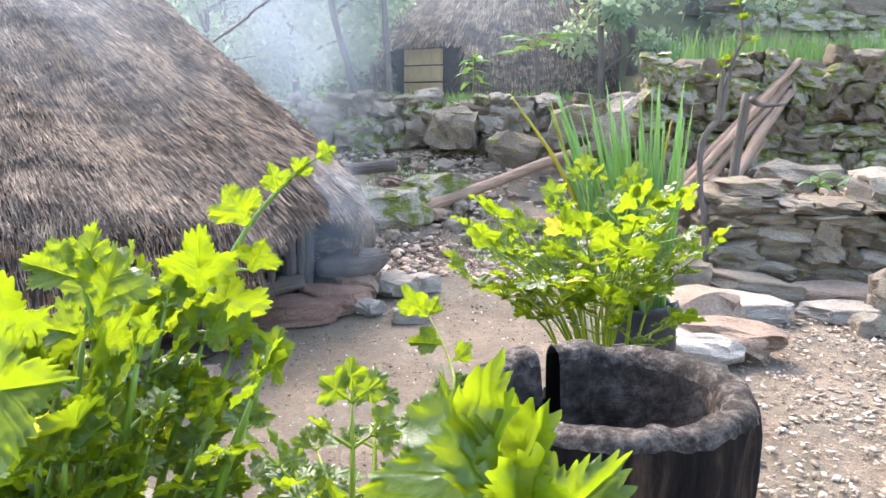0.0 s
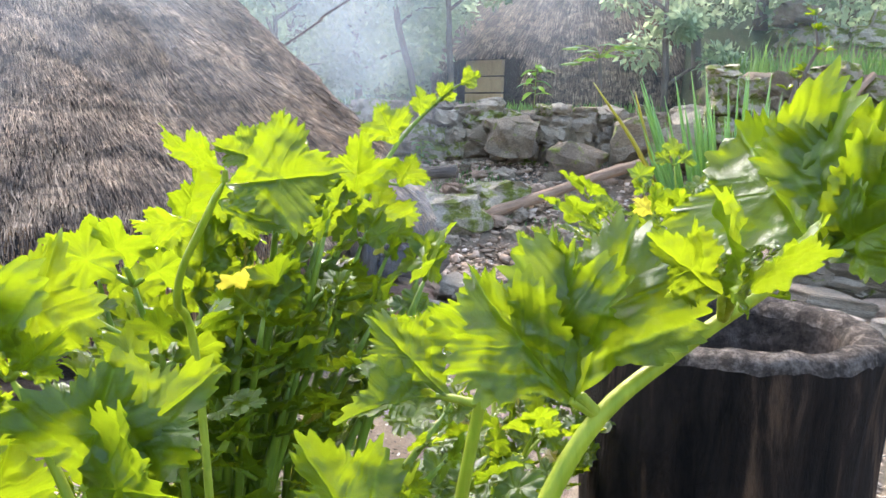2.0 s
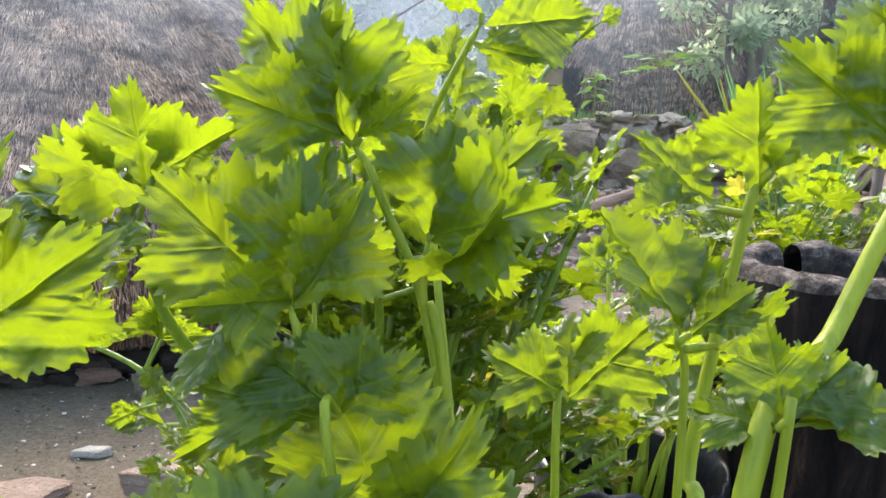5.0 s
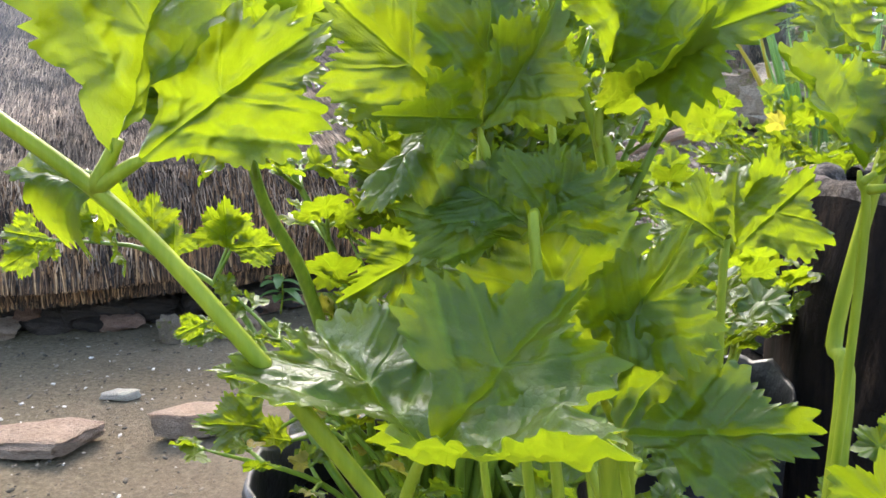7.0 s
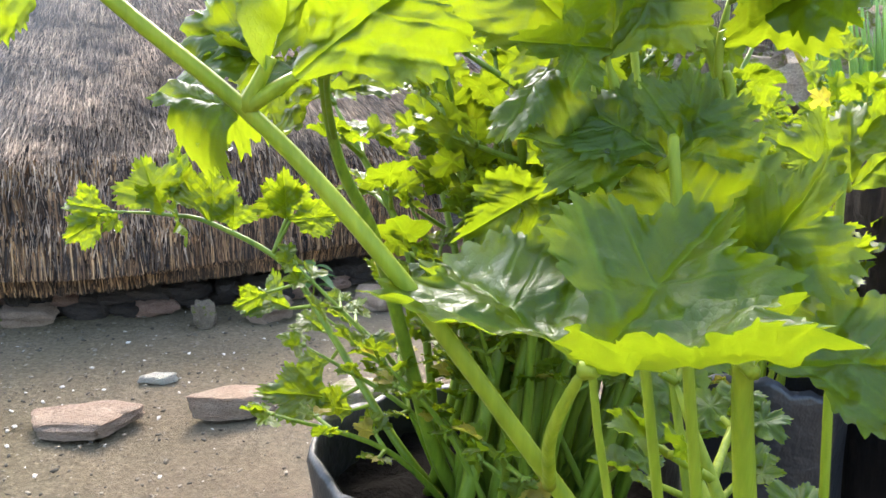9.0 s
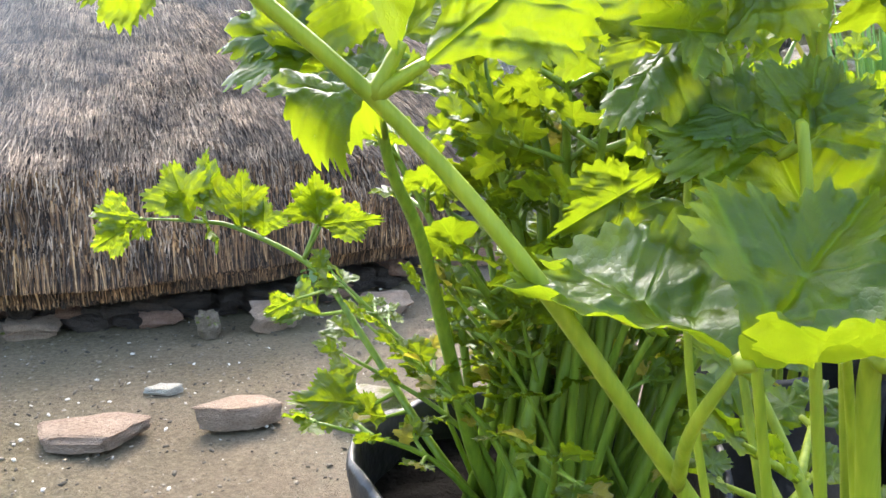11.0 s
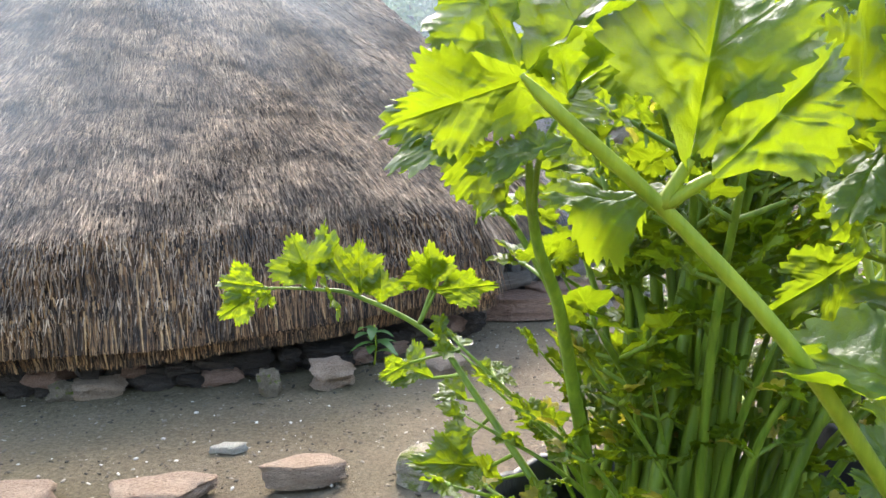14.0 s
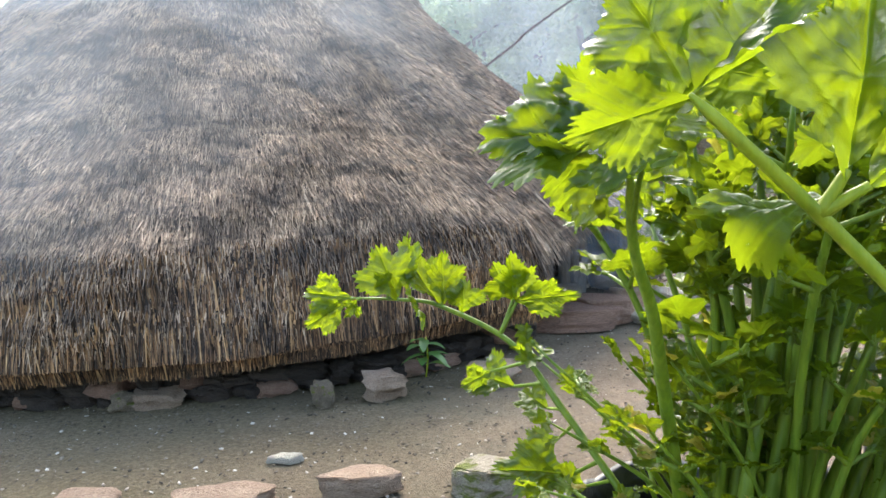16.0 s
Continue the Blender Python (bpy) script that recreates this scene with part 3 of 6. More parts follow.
def leaflet_mesh(name, seed, material, rings, fan, roll=0.0):
    """A wedge-based, three-lobed, coarsely toothed celery leaflet, one unit long, growing along y; roll bends its sides down."""
    r = random.Random(seed)
    turn, size = [r.uniform(-4, 4), r.uniform(-4, 4)], [r.uniform(0.88, 1.08), r.uniform(0.88, 1.08)]
    deep = [r.uniform(0.7, 1.25), r.uniform(0.7, 1.25)]
    fold, cup, twist = r.uniform(0.0, 0.55), r.uniform(-0.3, 0.5), r.uniform(-0.4, 0.4)
    droop, ph, wave = r.uniform(-0.1, 0.7) * (roll == 0), r.uniform(0, 6), r.uniform(0.015, 0.045)
    hem, teeth = r.uniform(-0.1, 0.12), r.uniform(25, 29)
    deg, rad0 = zip(*LEAF_RIM)
    edge = []
    for j in range(fan):
        u = 2 * j / (fan - 1) - 1
        d = 180 * u * (0.72 + 0.28 * u * u)
        k = int(d > 0)
        m = abs(d)
        plain = float(np.interp(m + turn[k] * math.sin(math.radians(m)), deg, rad0))
        notch = float(np.interp(m, (22, 36, 40, 52), (0, 1, 1, 0)))
        plain *= (1 + (size[k] - 1) * math.sin(math.radians(min(m, 90))) ** 2) * (1 + notch * 0.3 * (1 - deep[k]))
        saw = (teeth * d / 230 + 0.5 + 0.2 * math.sin(0.07 * d + ph)) % 1.0
        tooth = 1 - abs(2 * saw - 1) ** 1.05
        fade = min(1.0, max(0.0, (124 - m) / 22))
        edge.append((math.radians(d), plain, plain * (1 + fade * (0.165 * (tooth - 0.6) + 0.05 * math.cos(2 * math.pi * teeth / 3 * d / 230 + ph)) + r.uniform(-0.01, 0.01)), tooth * fade))
    soft_r = max(1, fan // 40)
    smooth = [sum(edge[min(fan - 1, max(0, j + o))][1] for o in range(-soft_r, soft_r + 1)) / (2 * soft_r + 1) for j in range(fan)]
    verts, faces, vein = [], [], []
    sx, sy = math.sin(math.radians(51)), math.cos(math.radians(51))
    for i in range(rings + 1):
        q = (i / rings) ** 0.9
        for j, (a, plain, toothed, tooth) in enumerate(edge):
            if i == 0 and j:
                continue
            rad = toothed if i == rings else min(smooth[j] * q, toothed * (0.95 - 0.015 * (rings - i)))
            x, y = rad * math.sin(a), 0.45 + rad * math.cos(a)
            along, across = abs(x) * sx + (y - 0.2) * sy, abs(abs(x) * sy - (y - 0.2) * sx)
            lobe = across if along > 0 and abs(x) > 0.12 * y else 1.0
            main = max(math.exp(-((x / 0.014) ** 2)), math.exp(-((across / 0.012) ** 2)) * (along > 0))
            near = min(abs(x), lobe)
            ridge = math.cos(2 * math.pi * 7.5 * (y - 0.75 * abs(x)) + ph)
            side = max(0.0, ridge) ** 8 * min(1.0, near / 0.05)
            z = fold * abs(x) * 0.6 + cup * x * x * 0.8 - droop * y * y * 0.45 + twist * x * (y - 0.3) * 0.6
            z += 0.25 * min(near, 0.14) + hem * max(0.0, q - 0.5) ** 2 * 2.0
            z += wave * q * q * math.sin(5 * a + ph) + 0.6 * wave * q ** 3 * math.sin(13 * a + 2 * ph)
            z += 0.07 * noise.noise(Vector((x * 3 + seed, y * 3, 0))) + 0.042 * noise.noise(Vector((x * 8 + seed, y * 8, 4))) + 0.012 * noise.noise(Vector((x * 21, y * 21, seed)))
            z += -0.014 * side - 0.02 * main + 0.005 * ridge * min(1.0, near / 0.04)
            if roll:
                bend = roll * x
                x, z = math.sin(bend) / roll + z * math.sin(bend), z * math.cos(bend) - (1 - math.cos(bend)) / roll
            verts.append((x, y, z))
            vein.append(max(main, 0.5 * side, 0.8 * tooth ** 3 if i == rings else 0.0))
    base_z = verts[-1][2]
    verts = [(x, y, z - base_z) for x, y, z in verts]
    for j in range(fan - 1):
        faces.append((0, 2 + j, 1 + j))
    for i in range(rings - 1):
        for j in range(fan - 1):
            p = 1 + i * fan + j
            faces.append((p, p + 1, p + fan + 1, p + fan))
    me = mesh_from(name, verts, faces, material)
    me.attributes.new("vein", "FLOAT", "POINT").data.foreach_set("value", vein)
    return me


FINE_LEAFLETS = [leaflet_mesh("leaflet", 131 + k, M["celery"], 16, 181) for k in range(12)]
LEAFLETS = [leaflet_mesh("leaflet", 31 + k, M["celery"], 5, 91) for k in range(10)]
OLD_LEAFLETS = [leaflet_mesh("leaflet", 71 + k, M["celery_old"], 6, 49) for k in range(2)]
CURLED_LEAFLETS = [leaflet_mesh("curled_leaflet", 91 + k, M["celery"], 22, 121, 4.0 + 0.6 * k) for k in range(2)]


m = Mat("water")
m.base((1.0, 1.0, 1.0), 0.02, 0.5)
m.b.inputs["Transmission Weight"].default_value, m.b.inputs["IOR"].default_value = 1.0, 1.33
M["water"] = m.m
bm = bmesh.new()
bmesh.ops.create_uvsphere(bm, u_segments=12, v_segments=8, radius=1.0)
DROP = bpy.data.meshes.new("water_drop")
bm.to_mesh(DROP)
bm.free()
DROP.materials.append(M["water"])
DROP.polygons.foreach_set("use_smooth", [True] * len(DROP.polygons))


class Plant:
    """A celery plant; its stalks take points of the place and store them against its root."""

    def __init__(self, name, label, category, root, group="celery plants in bags", skin="stalk"):
        self.root, self.skin = Vector(root), M[skin]
        self.ob = thing(name, label, category, root, 0, group)

    def stalk(self, ctrl, r0, r1, label=""):
        return Stalk(self, ctrl, r0, r1, label)


class Stalk:
    def __init__(self, plant, ctrl, r0, r1, label):
        self.plant, self.r0, self.r1, self.label = plant, r0, r1, label
        self.line = curve_points([Vector(p) - plant.root for p in ctrl], 6)
        n = len(self.line)
        self.v, self.f = tube(self.line, [(r0 + (r1 - r0) * i / (n - 1)) * (1 - 0.5 * max(0.0, i / (n - 1) - 0.9) / 0.1) for i in range(n)], 10, 0.1)
        self.leaves = []

    def twig(self, a, b, r=0.0016, sag=0.0):
        """A thin side stem between two points against the root."""
        mid = (a + b) / 2 + Vector((0, 0, sag))
        v, f = tube(curve_points([a, mid, b], 3), [r * 1.25, r * 1.2, r * 1.1, r, r, r * 0.9, r * 0.8], 7)
        k = len(self.v)
        self.v += v
        self.f += [tuple(i + k for i in q) for q in f]

    def leaf(self, base, tip, face, width=1.0, old=False):
        """One leaflet from base to tip (points of the place), its upper side towards face, on a stem of its own."""
        b, t = Vector(base) - self.plant.root, Vector(tip) - self.plant.root
        near = min(self.line, key=lambda p: (p - b).length + 0.5 * max(0.0, p.z - b.z))
        if (near - b).length > 0.002:
            self.twig(near, b + (t - b) * 0.03, 0.0009 + 0.012 * min(0.05, (t - b).length))
        self.leaf_local(b, t, Vector(face), width, old)

    def leaf_local(self, b, t, face, width=1.0, old=False):
        y = t - b
        size = y.length
        y = y / size
        z = (face - y * face.dot(y))
        z = z.normalized() if z.length > 1e-4 else y.orthogonal().normalized()
        x = y.cross(z)
        m = Matrix(((x.x, y.x, z.x, b.x), (x.y, y.y, z.y, b.y), (x.z, y.z, z.z, b.z), (0, 0, 0, 1)))
        self.leaves.append((m @ Matrix.Diagonal((size * width, size, size, 1)), old))

    def cluster(self, node, ahead, up, size, r, spread=1.0, old=0.0):
        """Three leaflets on short stems at the end of a stalk; all against the root."""
        ahead = ahead.normalized()
        side = ahead.cross(up).normalized()
        up = side.cross(ahead).normalized()
        for k in (-1, 0, 1):
            d = (ahead * (1.0 if k == 0 else 0.62) + side * (k * 0.85 * spread) + up * r.uniform(-0.15, 0.3)).normalized()
            stem = size * (0.35 if k == 0 else 0.22) * r.uniform(0.8, 1.2)
            a = node + d * stem
            self.twig(node, a, 0.0011 + size * 0.008)
            f = (up + ahead * r.uniform(-0.5, 0.3) + side * r.uniform(-0.5, 0.5)).normalized()
            self.leaf_local(a - d * 0.002, a + d * size * r.uniform(0.85, 1.15) * (1.0 if k == 0 else 0.9), f, r.uniform(0.9, 1.15), r.random() < old)

    def pinnate(self, r, size, nodes=(0.62, 0.82), old=0.0, up=(0, 0, 1), spread=1.0):
        """Leaves a stalk as celery does: opposite pairs of side leaves and an end leaf."""
        n = len(self.line)
        upv = Vector(up)
        for u in nodes:
            i = min(n - 2, max(1, int(u * (n - 1))))
            p, d = self.line[i], (self.line[i + 1] - self.line[i - 1]).normalized()
            side = d.cross(upv)
            side = side.normalized() if side.length > 0.1 else d.orthogonal().normalized()
            spin = r.uniform(-0.6, 0.6)
            side = (side * math.cos(spin) + d.cross(side) * math.sin(spin)).normalized()
            for k in (-1, 1):
                q = p + (side * k * 0.9 + d * 0.55).normalized() * size * r.uniform(0.55, 1.0)
                self.twig(p, q, 0.0013 + size * 0.008)
                self.cluster(q, (side * k + d * 0.6 + Vector((0, 0, 0.25))), upv, size * r.uniform(0.6, 0.85), r, spread, old)
        self.cluster(self.line[-1], self.line[-1] - self.line[-4], upv, size, r, spread, old)

    def done(self, r=rnd, fine=False):
        ob = part("stalk", mesh_from("stalk", self.v, self.f, self.plant.skin), self.plant.ob, label=self.label)
        drops = random.Random(len(self.v) + len(self.leaves))
        for m, old in self.leaves:
            me = r.choice(CURLED_LEAFLETS if old == "curled" else OLD_LEAFLETS if old else FINE_LEAFLETS if fine else LEAFLETS)
            part("leaflet", me, ob, m)
            if fine and drops.random() < 0.6:
                for _ in range(drops.randint(1, 2)):
                    size = drops.uniform(0.0005, 0.001)
                    low = min(drops.sample(range(len(me.vertices)), 8), key=lambda i: (m @ me.vertices[i].co).z)
                    part("water_drop", DROP, ob, Matrix.Translation(m @ me.vertices[low].co) @ Matrix.Diagonal((size, size, size * 1.15, 1)))
        return ob


def polybag(name, label, x, y, z0, z1, r, seed, soil_drop=0.065):
    """A black plastic grow bag with a crumpled, rolled rim and soil inside."""
    g = random.Random(seed)
    ob = thing(name, label, "grow bag", (x, y, z0), 0, "black grow bags")
    sides, verts, faces = 56, [], []
    ph = [g.uniform(0, 6.28) for _ in range(6)]
    h = z1 - z0
    rows = [(0.02, 0.0), (0.86, 0.0), (0.97, 0.03), (1.0, 0.12), (0.99, 0.3), (1.01, 0.5), (0.99, 0.7), (1.0, 0.88), (1.02, 0.97), (1.0, 1.0), (0.97, 0.985), (0.955, 0.9), (0.94, 0.7)]
    for q, u in rows:
        for k in range(sides):
            a = 2 * math.pi * k / sides
            wob = 0.022 * math.sin(3 * a + ph[0] + 3 * u) + 0.016 * math.sin(7 * a + ph[1] - 5 * u) + 0.012 * math.sin(13 * a + ph[2] + 9 * u)
            rr = r * q * (1 + wob * min(1, 3 * u))
            zz = h * u + (u > 0.85) * (0.006 * math.sin(2 * a + ph[3]) + 0.004 * math.sin(6 * a + ph[4]) + 0.003 * math.sin(15 * a + ph[5]))
            verts.append((rr * math.cos(a), rr * math.sin(a), zz))
    for i in range(len(rows) - 1):
        for k in range(sides):
            n = (k + 1) % sides
            faces.append((i * sides + k, i * sides + n, (i + 1) * sides + n, (i + 1) * sides + k))
    part("bag", mesh_from("bag", verts, faces, M["plastic"]), ob)
    verts, faces = [(0, 0, h - soil_drop)], []
    for i in range(1, 9):
        for k in range(sides):
            a, q = 2 * math.pi * k / sides, i / 8
            verts.append((r * 0.955 * q * math.cos(a), r * 0.955 * q * math.sin(a), h - soil_drop + 0.012 * noise.noise(Vector((q * 4 * math.cos(a), q * 4 * math.sin(a), seed)))))
    for k in range(sides):
        faces.append((0, 1 + k, 1 + (k + 1) % sides))
    for i in range(7):
        for k in range(sides):
            n = (k + 1) % sides
            faces.append((1 + i * sides + k, 1 + (i + 1) * sides + k, 1 + (i + 1) * sides + n, 1 + i * sides + n))
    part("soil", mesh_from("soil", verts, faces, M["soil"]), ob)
    return ob


LEDGE, RIM = 0.52, 0.78

# raised bench of earth and stones that carries the bags
bench = tagged(new("stone_bench"), "raised earth bench edged with field stones under the bags", "bench", kind="structure")
outline = [(-0.43, 0.30), (-0.30, 0.06), (0.02, 0.04), (0.26, 0.55), (0.25, 0.95), (0.40, 1.45), (0.42, 1.85), (0.10, 1.92), (0.02, 1.45), (-0.06, 0.98), (-0.24, 0.80), (-0.42, 0.64)]
bv = [(x, y, 0.0) for x, y in outline] + [(x, y, LEDGE) for x, y in outline]
k = len(outline)
bf = [tuple(range(k, 2 * k))] + [(i, (i + 1) % k, k + (i + 1) % k, k + i) for i in range(k)]
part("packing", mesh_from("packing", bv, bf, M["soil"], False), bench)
for i in range(k):
    (ax, ay), (bx, by) = outline[i], outline[(i + 1) % k]
    n = max(1, round(math.hypot(bx - ax, by - ay) / 0.17))
    for j in range(n):
        for c in range(4):
            u = (j + 0.5) / n
            cx, cy = 0.96 * (ax + (bx - ax) * u - 0.0) + 0.04 * 0.0, ay + (by - ay) * u
            part("stone", rnd.choice(STONES["stone"]), bench, stone_pose(cx, cy, 0.06 + 0.12 * c, 0.17, 0.09, 0.125, math.degrees(math.atan2(by - ay, bx - ax))))

# ---- plant A: the nearest celery ----
polybag("grow_bag", "black plastic grow bag with dark soil on the bench", -0.13, 0.19, LEDGE, RIM, 0.11, 3)
polybag("grow_bag", "crumpled black plastic grow bag at the edge of the bench", -0.298, 0.468, LEDGE, RIM - 0.03, 0.122, 4, 0.042)
polybag("grow_bag", "small black plastic grow bag beside the wooden mortar", -0.115, 0.665, LEDGE, RIM - 0.01, 0.082, 5)
polybag("grow_bag", "black plastic grow bag behind the wooden mortar", 0.20, 1.60, LEDGE, RIM - 0.08, 0.115, 6)


def bushy(plant, seed, count, reach, height, size, lean=(0, 0), spread=1.0, radius=0.06, thick=0.0036, old=0.05, wide=0.5, nodes=(0.55, 0.78)):
    """Fills a plant with stalks that fan out of its root."""
    r = random.Random(seed)
    root = plant.root
    for i in range(count):
        a = 6.283 * (i + r.random() * 0.7) / count
        out = reach * r.uniform(0.25, 1.0)
        h = height * r.uniform(0.55, 1.0) * (1 - 0.35 * (out / reach) ** 2)
        foot = root + Vector((radius * math.cos(a) * r.random(), radius * math.sin(a) * r.random(), 0))
        tip = root + Vector((out * math.cos(a) + lean[0], out * math.sin(a) + lean[1], h))
        mid = foot.lerp(tip, 0.5) + Vector((-0.12 * out * math.cos(a), -0.12 * out * math.sin(a), 0.1 * h))
        s = plant.stalk([foot, mid, tip], thick * r.uniform(0.8, 1.25), thick * 0.45)
        s.pinnate(r, size * r.uniform(0.75, 1.15), nodes if r.random() < wide else nodes[1:], old, spread=spread)
        s.done(r)


plant_a = Plant("celery_plant", "leafy bright green celery with wet leaves in a black bag", "celery", (-0.13, 0.19, RIM - 0.04))
plant_b = Plant("celery_plant", "tall celery with many upright stalks in a black bag", "celery", (-0.285, 0.475, RIM - 0.075), skin="green_stalk")
plant_d = Plant("celery_plant", "small young celery beside the wooden mortar", "celery", (-0.115, 0.665, RIM - 0.05))
plant_c = Plant("celery_plant", "bushy yellow-green celery behind the wooden mortar", "celery", (0.19, 1.60, RIM - 0.12))

# single stalks and leaves of the near plants
s = plant_a.stalk([(-0.163, 0.172, 0.750), (-0.183, 0.161, 0.825), (-0.207, 0.148, 0.868), (-0.233, 0.135, 0.909), (-0.262, 0.120, 0.954), (-0.288, 0.114, 0.984), (-0.312, 0.100, 1.008), (-0.320, 0.100, 1.016)], 0.0027, 0.0014)
s.leaf((-0.320, 0.100, 1.015), (-0.347, 0.095, 1.007), (0.32, -0.95, 0.05), 0.75)
s.leaf((-0.320, 0.100, 1.017), (-0.342, 0.110, 1.049), (-0.35, -0.92, 0.16), 0.80)
s.leaf((-0.319, 0.100, 1.017), (-0.303, 0.120, 1.047), (-0.46, -0.81, -0.36), 0.80)
s.leaf((-0.287, 0.112, 0.997), (-0.279, 0.125, 1.046), (-0.10, -0.81, -0.58), 0.80)
s.leaf((-0.283, 0.112, 0.994), (-0.252, 0.130, 1.024), (0.43, -0.87, 0.23), 0.75)
s.leaf((-0.289, 0.115, 0.991), (-0.320, 0.122, 0.992), (-0.05, -0.5, 0.86), 0.5, "curled")
s.done(fine=True)
s = plant_a.stalk([(-0.232, 0.135, 0.906), (-0.231, 0.121, 0.925), (-0.225, 0.111, 0.943)], 0.0017, 0.0012)
s.leaf((-0.225, 0.112, 0.943), (-0.259, 0.144, 0.966), (0.30, -0.55, 0.75), 1.05)
s.leaf((-0.223, 0.110, 0.943), (-0.194, 0.080, 0.970), (-0.30, 0.10, 0.92), 0.75)
s.leaf((-0.223, 0.113, 0.944), (-0.203, 0.130, 0.978), (-0.25, -0.70, 0.55), 1.0)
s.done(fine=True)
s = plant_a.stalk([(-0.162, 0.190, 0.750), (-0.184, 0.190, 0.900), (-0.197, 0.165, 0.944)], 0.0017, 0.0012)
s.leaf((-0.196, 0.165, 0.945), (-0.218, 0.166, 0.987), (-0.10, -0.95, 0.30), 1.05)
s.leaf((-0.196, 0.165, 0.946), (-0.175, 0.159, 0.979), (0.49, -0.61, 0.62), 0.75)
s.leaf((-0.197, 0.165, 0.946), (-0.241, 0.200, 0.971), (0.76, -0.62, -0.17), 0.70)
s.done(fine=True)
s = plant_a.stalk([(-0.165, 0.172, 0.750), (-0.189, 0.160, 0.914), (-0.189, 0.150, 0.933)], 0.0038, 0.0018)
s.leaf((-0.189, 0.150, 0.934), (-0.164, 0.170, 0.960), (0.68, -0.60, 0.42), 1.05)
s.leaf((-0.188, 0.150, 0.934), (-0.146, 0.150, 0.944), (-0.64, -0.61, 0.48), 0.80)
s.done(fine=True)
s = plant_a.stalk([(-0.186, 0.190, 0.750), (-0.224, 0.190, 0.896), (-0.232, 0.200, 0.999)], 0.0016, 0.0010)
s.leaf((-0.232, 0.200, 0.999), (-0.252, 0.206, 1.040), (-0.49, -0.68, 0.54), 1.00)
s.leaf((-0.232, 0.200, 0.999), (-0.216, 0.200, 1.030), (0.50, -0.76, -0.41), 0.90)
s.leaf((-0.233, 0.200, 0.997), (-0.258, 0.201, 1.011), (0.62, -0.57, -0.54), 0.70)
s.leaf((-0.242, 0.190, 0.972), (-0.249, 0.164, 0.980), (-0.53, -0.84, -0.10), 0.70)
s.leaf((-0.237, 0.190, 0.969), (-0.260, 0.170, 0.956), (0.67, -0.53, 0.52), 0.70)
s.leaf((-0.236, 0.169, 1.003), (-0.250, 0.154, 0.980), (-0.50, -0.80, 0.25), 0.80, "curled")
s.done(fine=True)
s = plant_a.stalk([(-0.167, 0.196, 0.750), (-0.192, 0.200, 0.966), (-0.214, 0.205, 1.028), (-0.223, 0.207, 1.042)], 0.0019, 0.0011)
s.leaf((-0.224, 0.207, 1.041), (-0.232, 0.198, 1.084), (-0.20, -0.75, -0.63), 0.95)
s.leaf((-0.224, 0.207, 1.042), (-0.266, 0.213, 1.084), (0.41, -0.76, -0.50), 0.80)
s.leaf((-0.222, 0.207, 1.044), (-0.209, 0.210, 1.078), (0.67, -0.64, 0.37), 0.80)
s.leaf((-0.225, 0.207, 1.044), (-0.253, 0.180, 1.057), (0.40, -0.92, 0.06), 0.75)
s.leaf((-0.221, 0.207, 1.044), (-0.203, 0.195, 1.055), (0.58, -0.80, 0.18), 0.70)
s.done(fine=True)
s = plant_a.stalk([(-0.167, 0.196, 0.750), (-0.192, 0.200, 0.972), (-0.199, 0.200, 0.998), (-0.198, 0.200, 1.017)], 0.0019, 0.0011)
s.leaf((-0.198, 0.200, 1.018), (-0.190, 0.200, 1.050), (0.34, -0.86, 0.38), 1.10)
s.leaf((-0.196, 0.200, 1.017), (-0.168, 0.207, 1.050), (-0.08, -0.96, 0.25), 0.80)
s.leaf((-0.196, 0.200, 1.017), (-0.161, 0.169, 1.032), (-0.47, -0.85, 0.26), 0.75)
s.leaf((-0.198, 0.200, 1.005), (-0.174, 0.172, 1.018), (0.53, -0.78, -0.33), 0.80)
s.done(fine=True)
s = plant_a.stalk([(-0.184, 0.178, 0.750), (-0.220, 0.170, 0.968), (-0.227, 0.170, 1.001)], 0.0017, 0.0011)
s.leaf((-0.227, 0.170, 1.001), (-0.223, 0.171, 1.039), (0.60, -0.80, 0.01), 0.90)
s.leaf((-0.227, 0.170, 1.001), (-0.266, 0.170, 1.033), (0.67, -0.70, -0.24), 0.85)
s.leaf((-0.226, 0.170, 1.001), (-0.205, 0.172, 1.028), (0.79, -0.61, 0.11), 0.85)
s.leaf((-0.227, 0.170, 1.003), (-0.239, 0.144, 1.004), (0.34, -0.94, 0.06), 0.70)
s.leaf((-0.231, 0.180, 1.007), (-0.222, 0.190, 1.044), (0.58, -0.81, 0.00), 0.60)
s.done(fine=True)
s = plant_a.stalk([(-0.173, 0.251, 0.750), (-0.222, 0.320, 0.997), (-0.224, 0.305, 1.043), (-0.209, 0.300, 1.076), (-0.202, 0.300, 1.089)], 0.0020, 0.0013)
s.leaf((-0.201, 0.300, 1.088), (-0.159, 0.300, 1.096), (-0.55, -0.82, 0.15), 1.00)
s.leaf((-0.201, 0.300, 1.093), (-0.219, 0.283, 1.104), (-0.17, -0.79, -0.59), 0.65)
s.leaf((-0.212, 0.300, 1.073), (-0.236, 0.293, 1.072), (0.25, -0.76, -0.60), 0.80)
s.leaf((-0.205, 0.300, 1.082), (-0.179, 0.282, 1.074), (-0.04, -0.97, -0.25), 0.60)
s.done(fine=True)
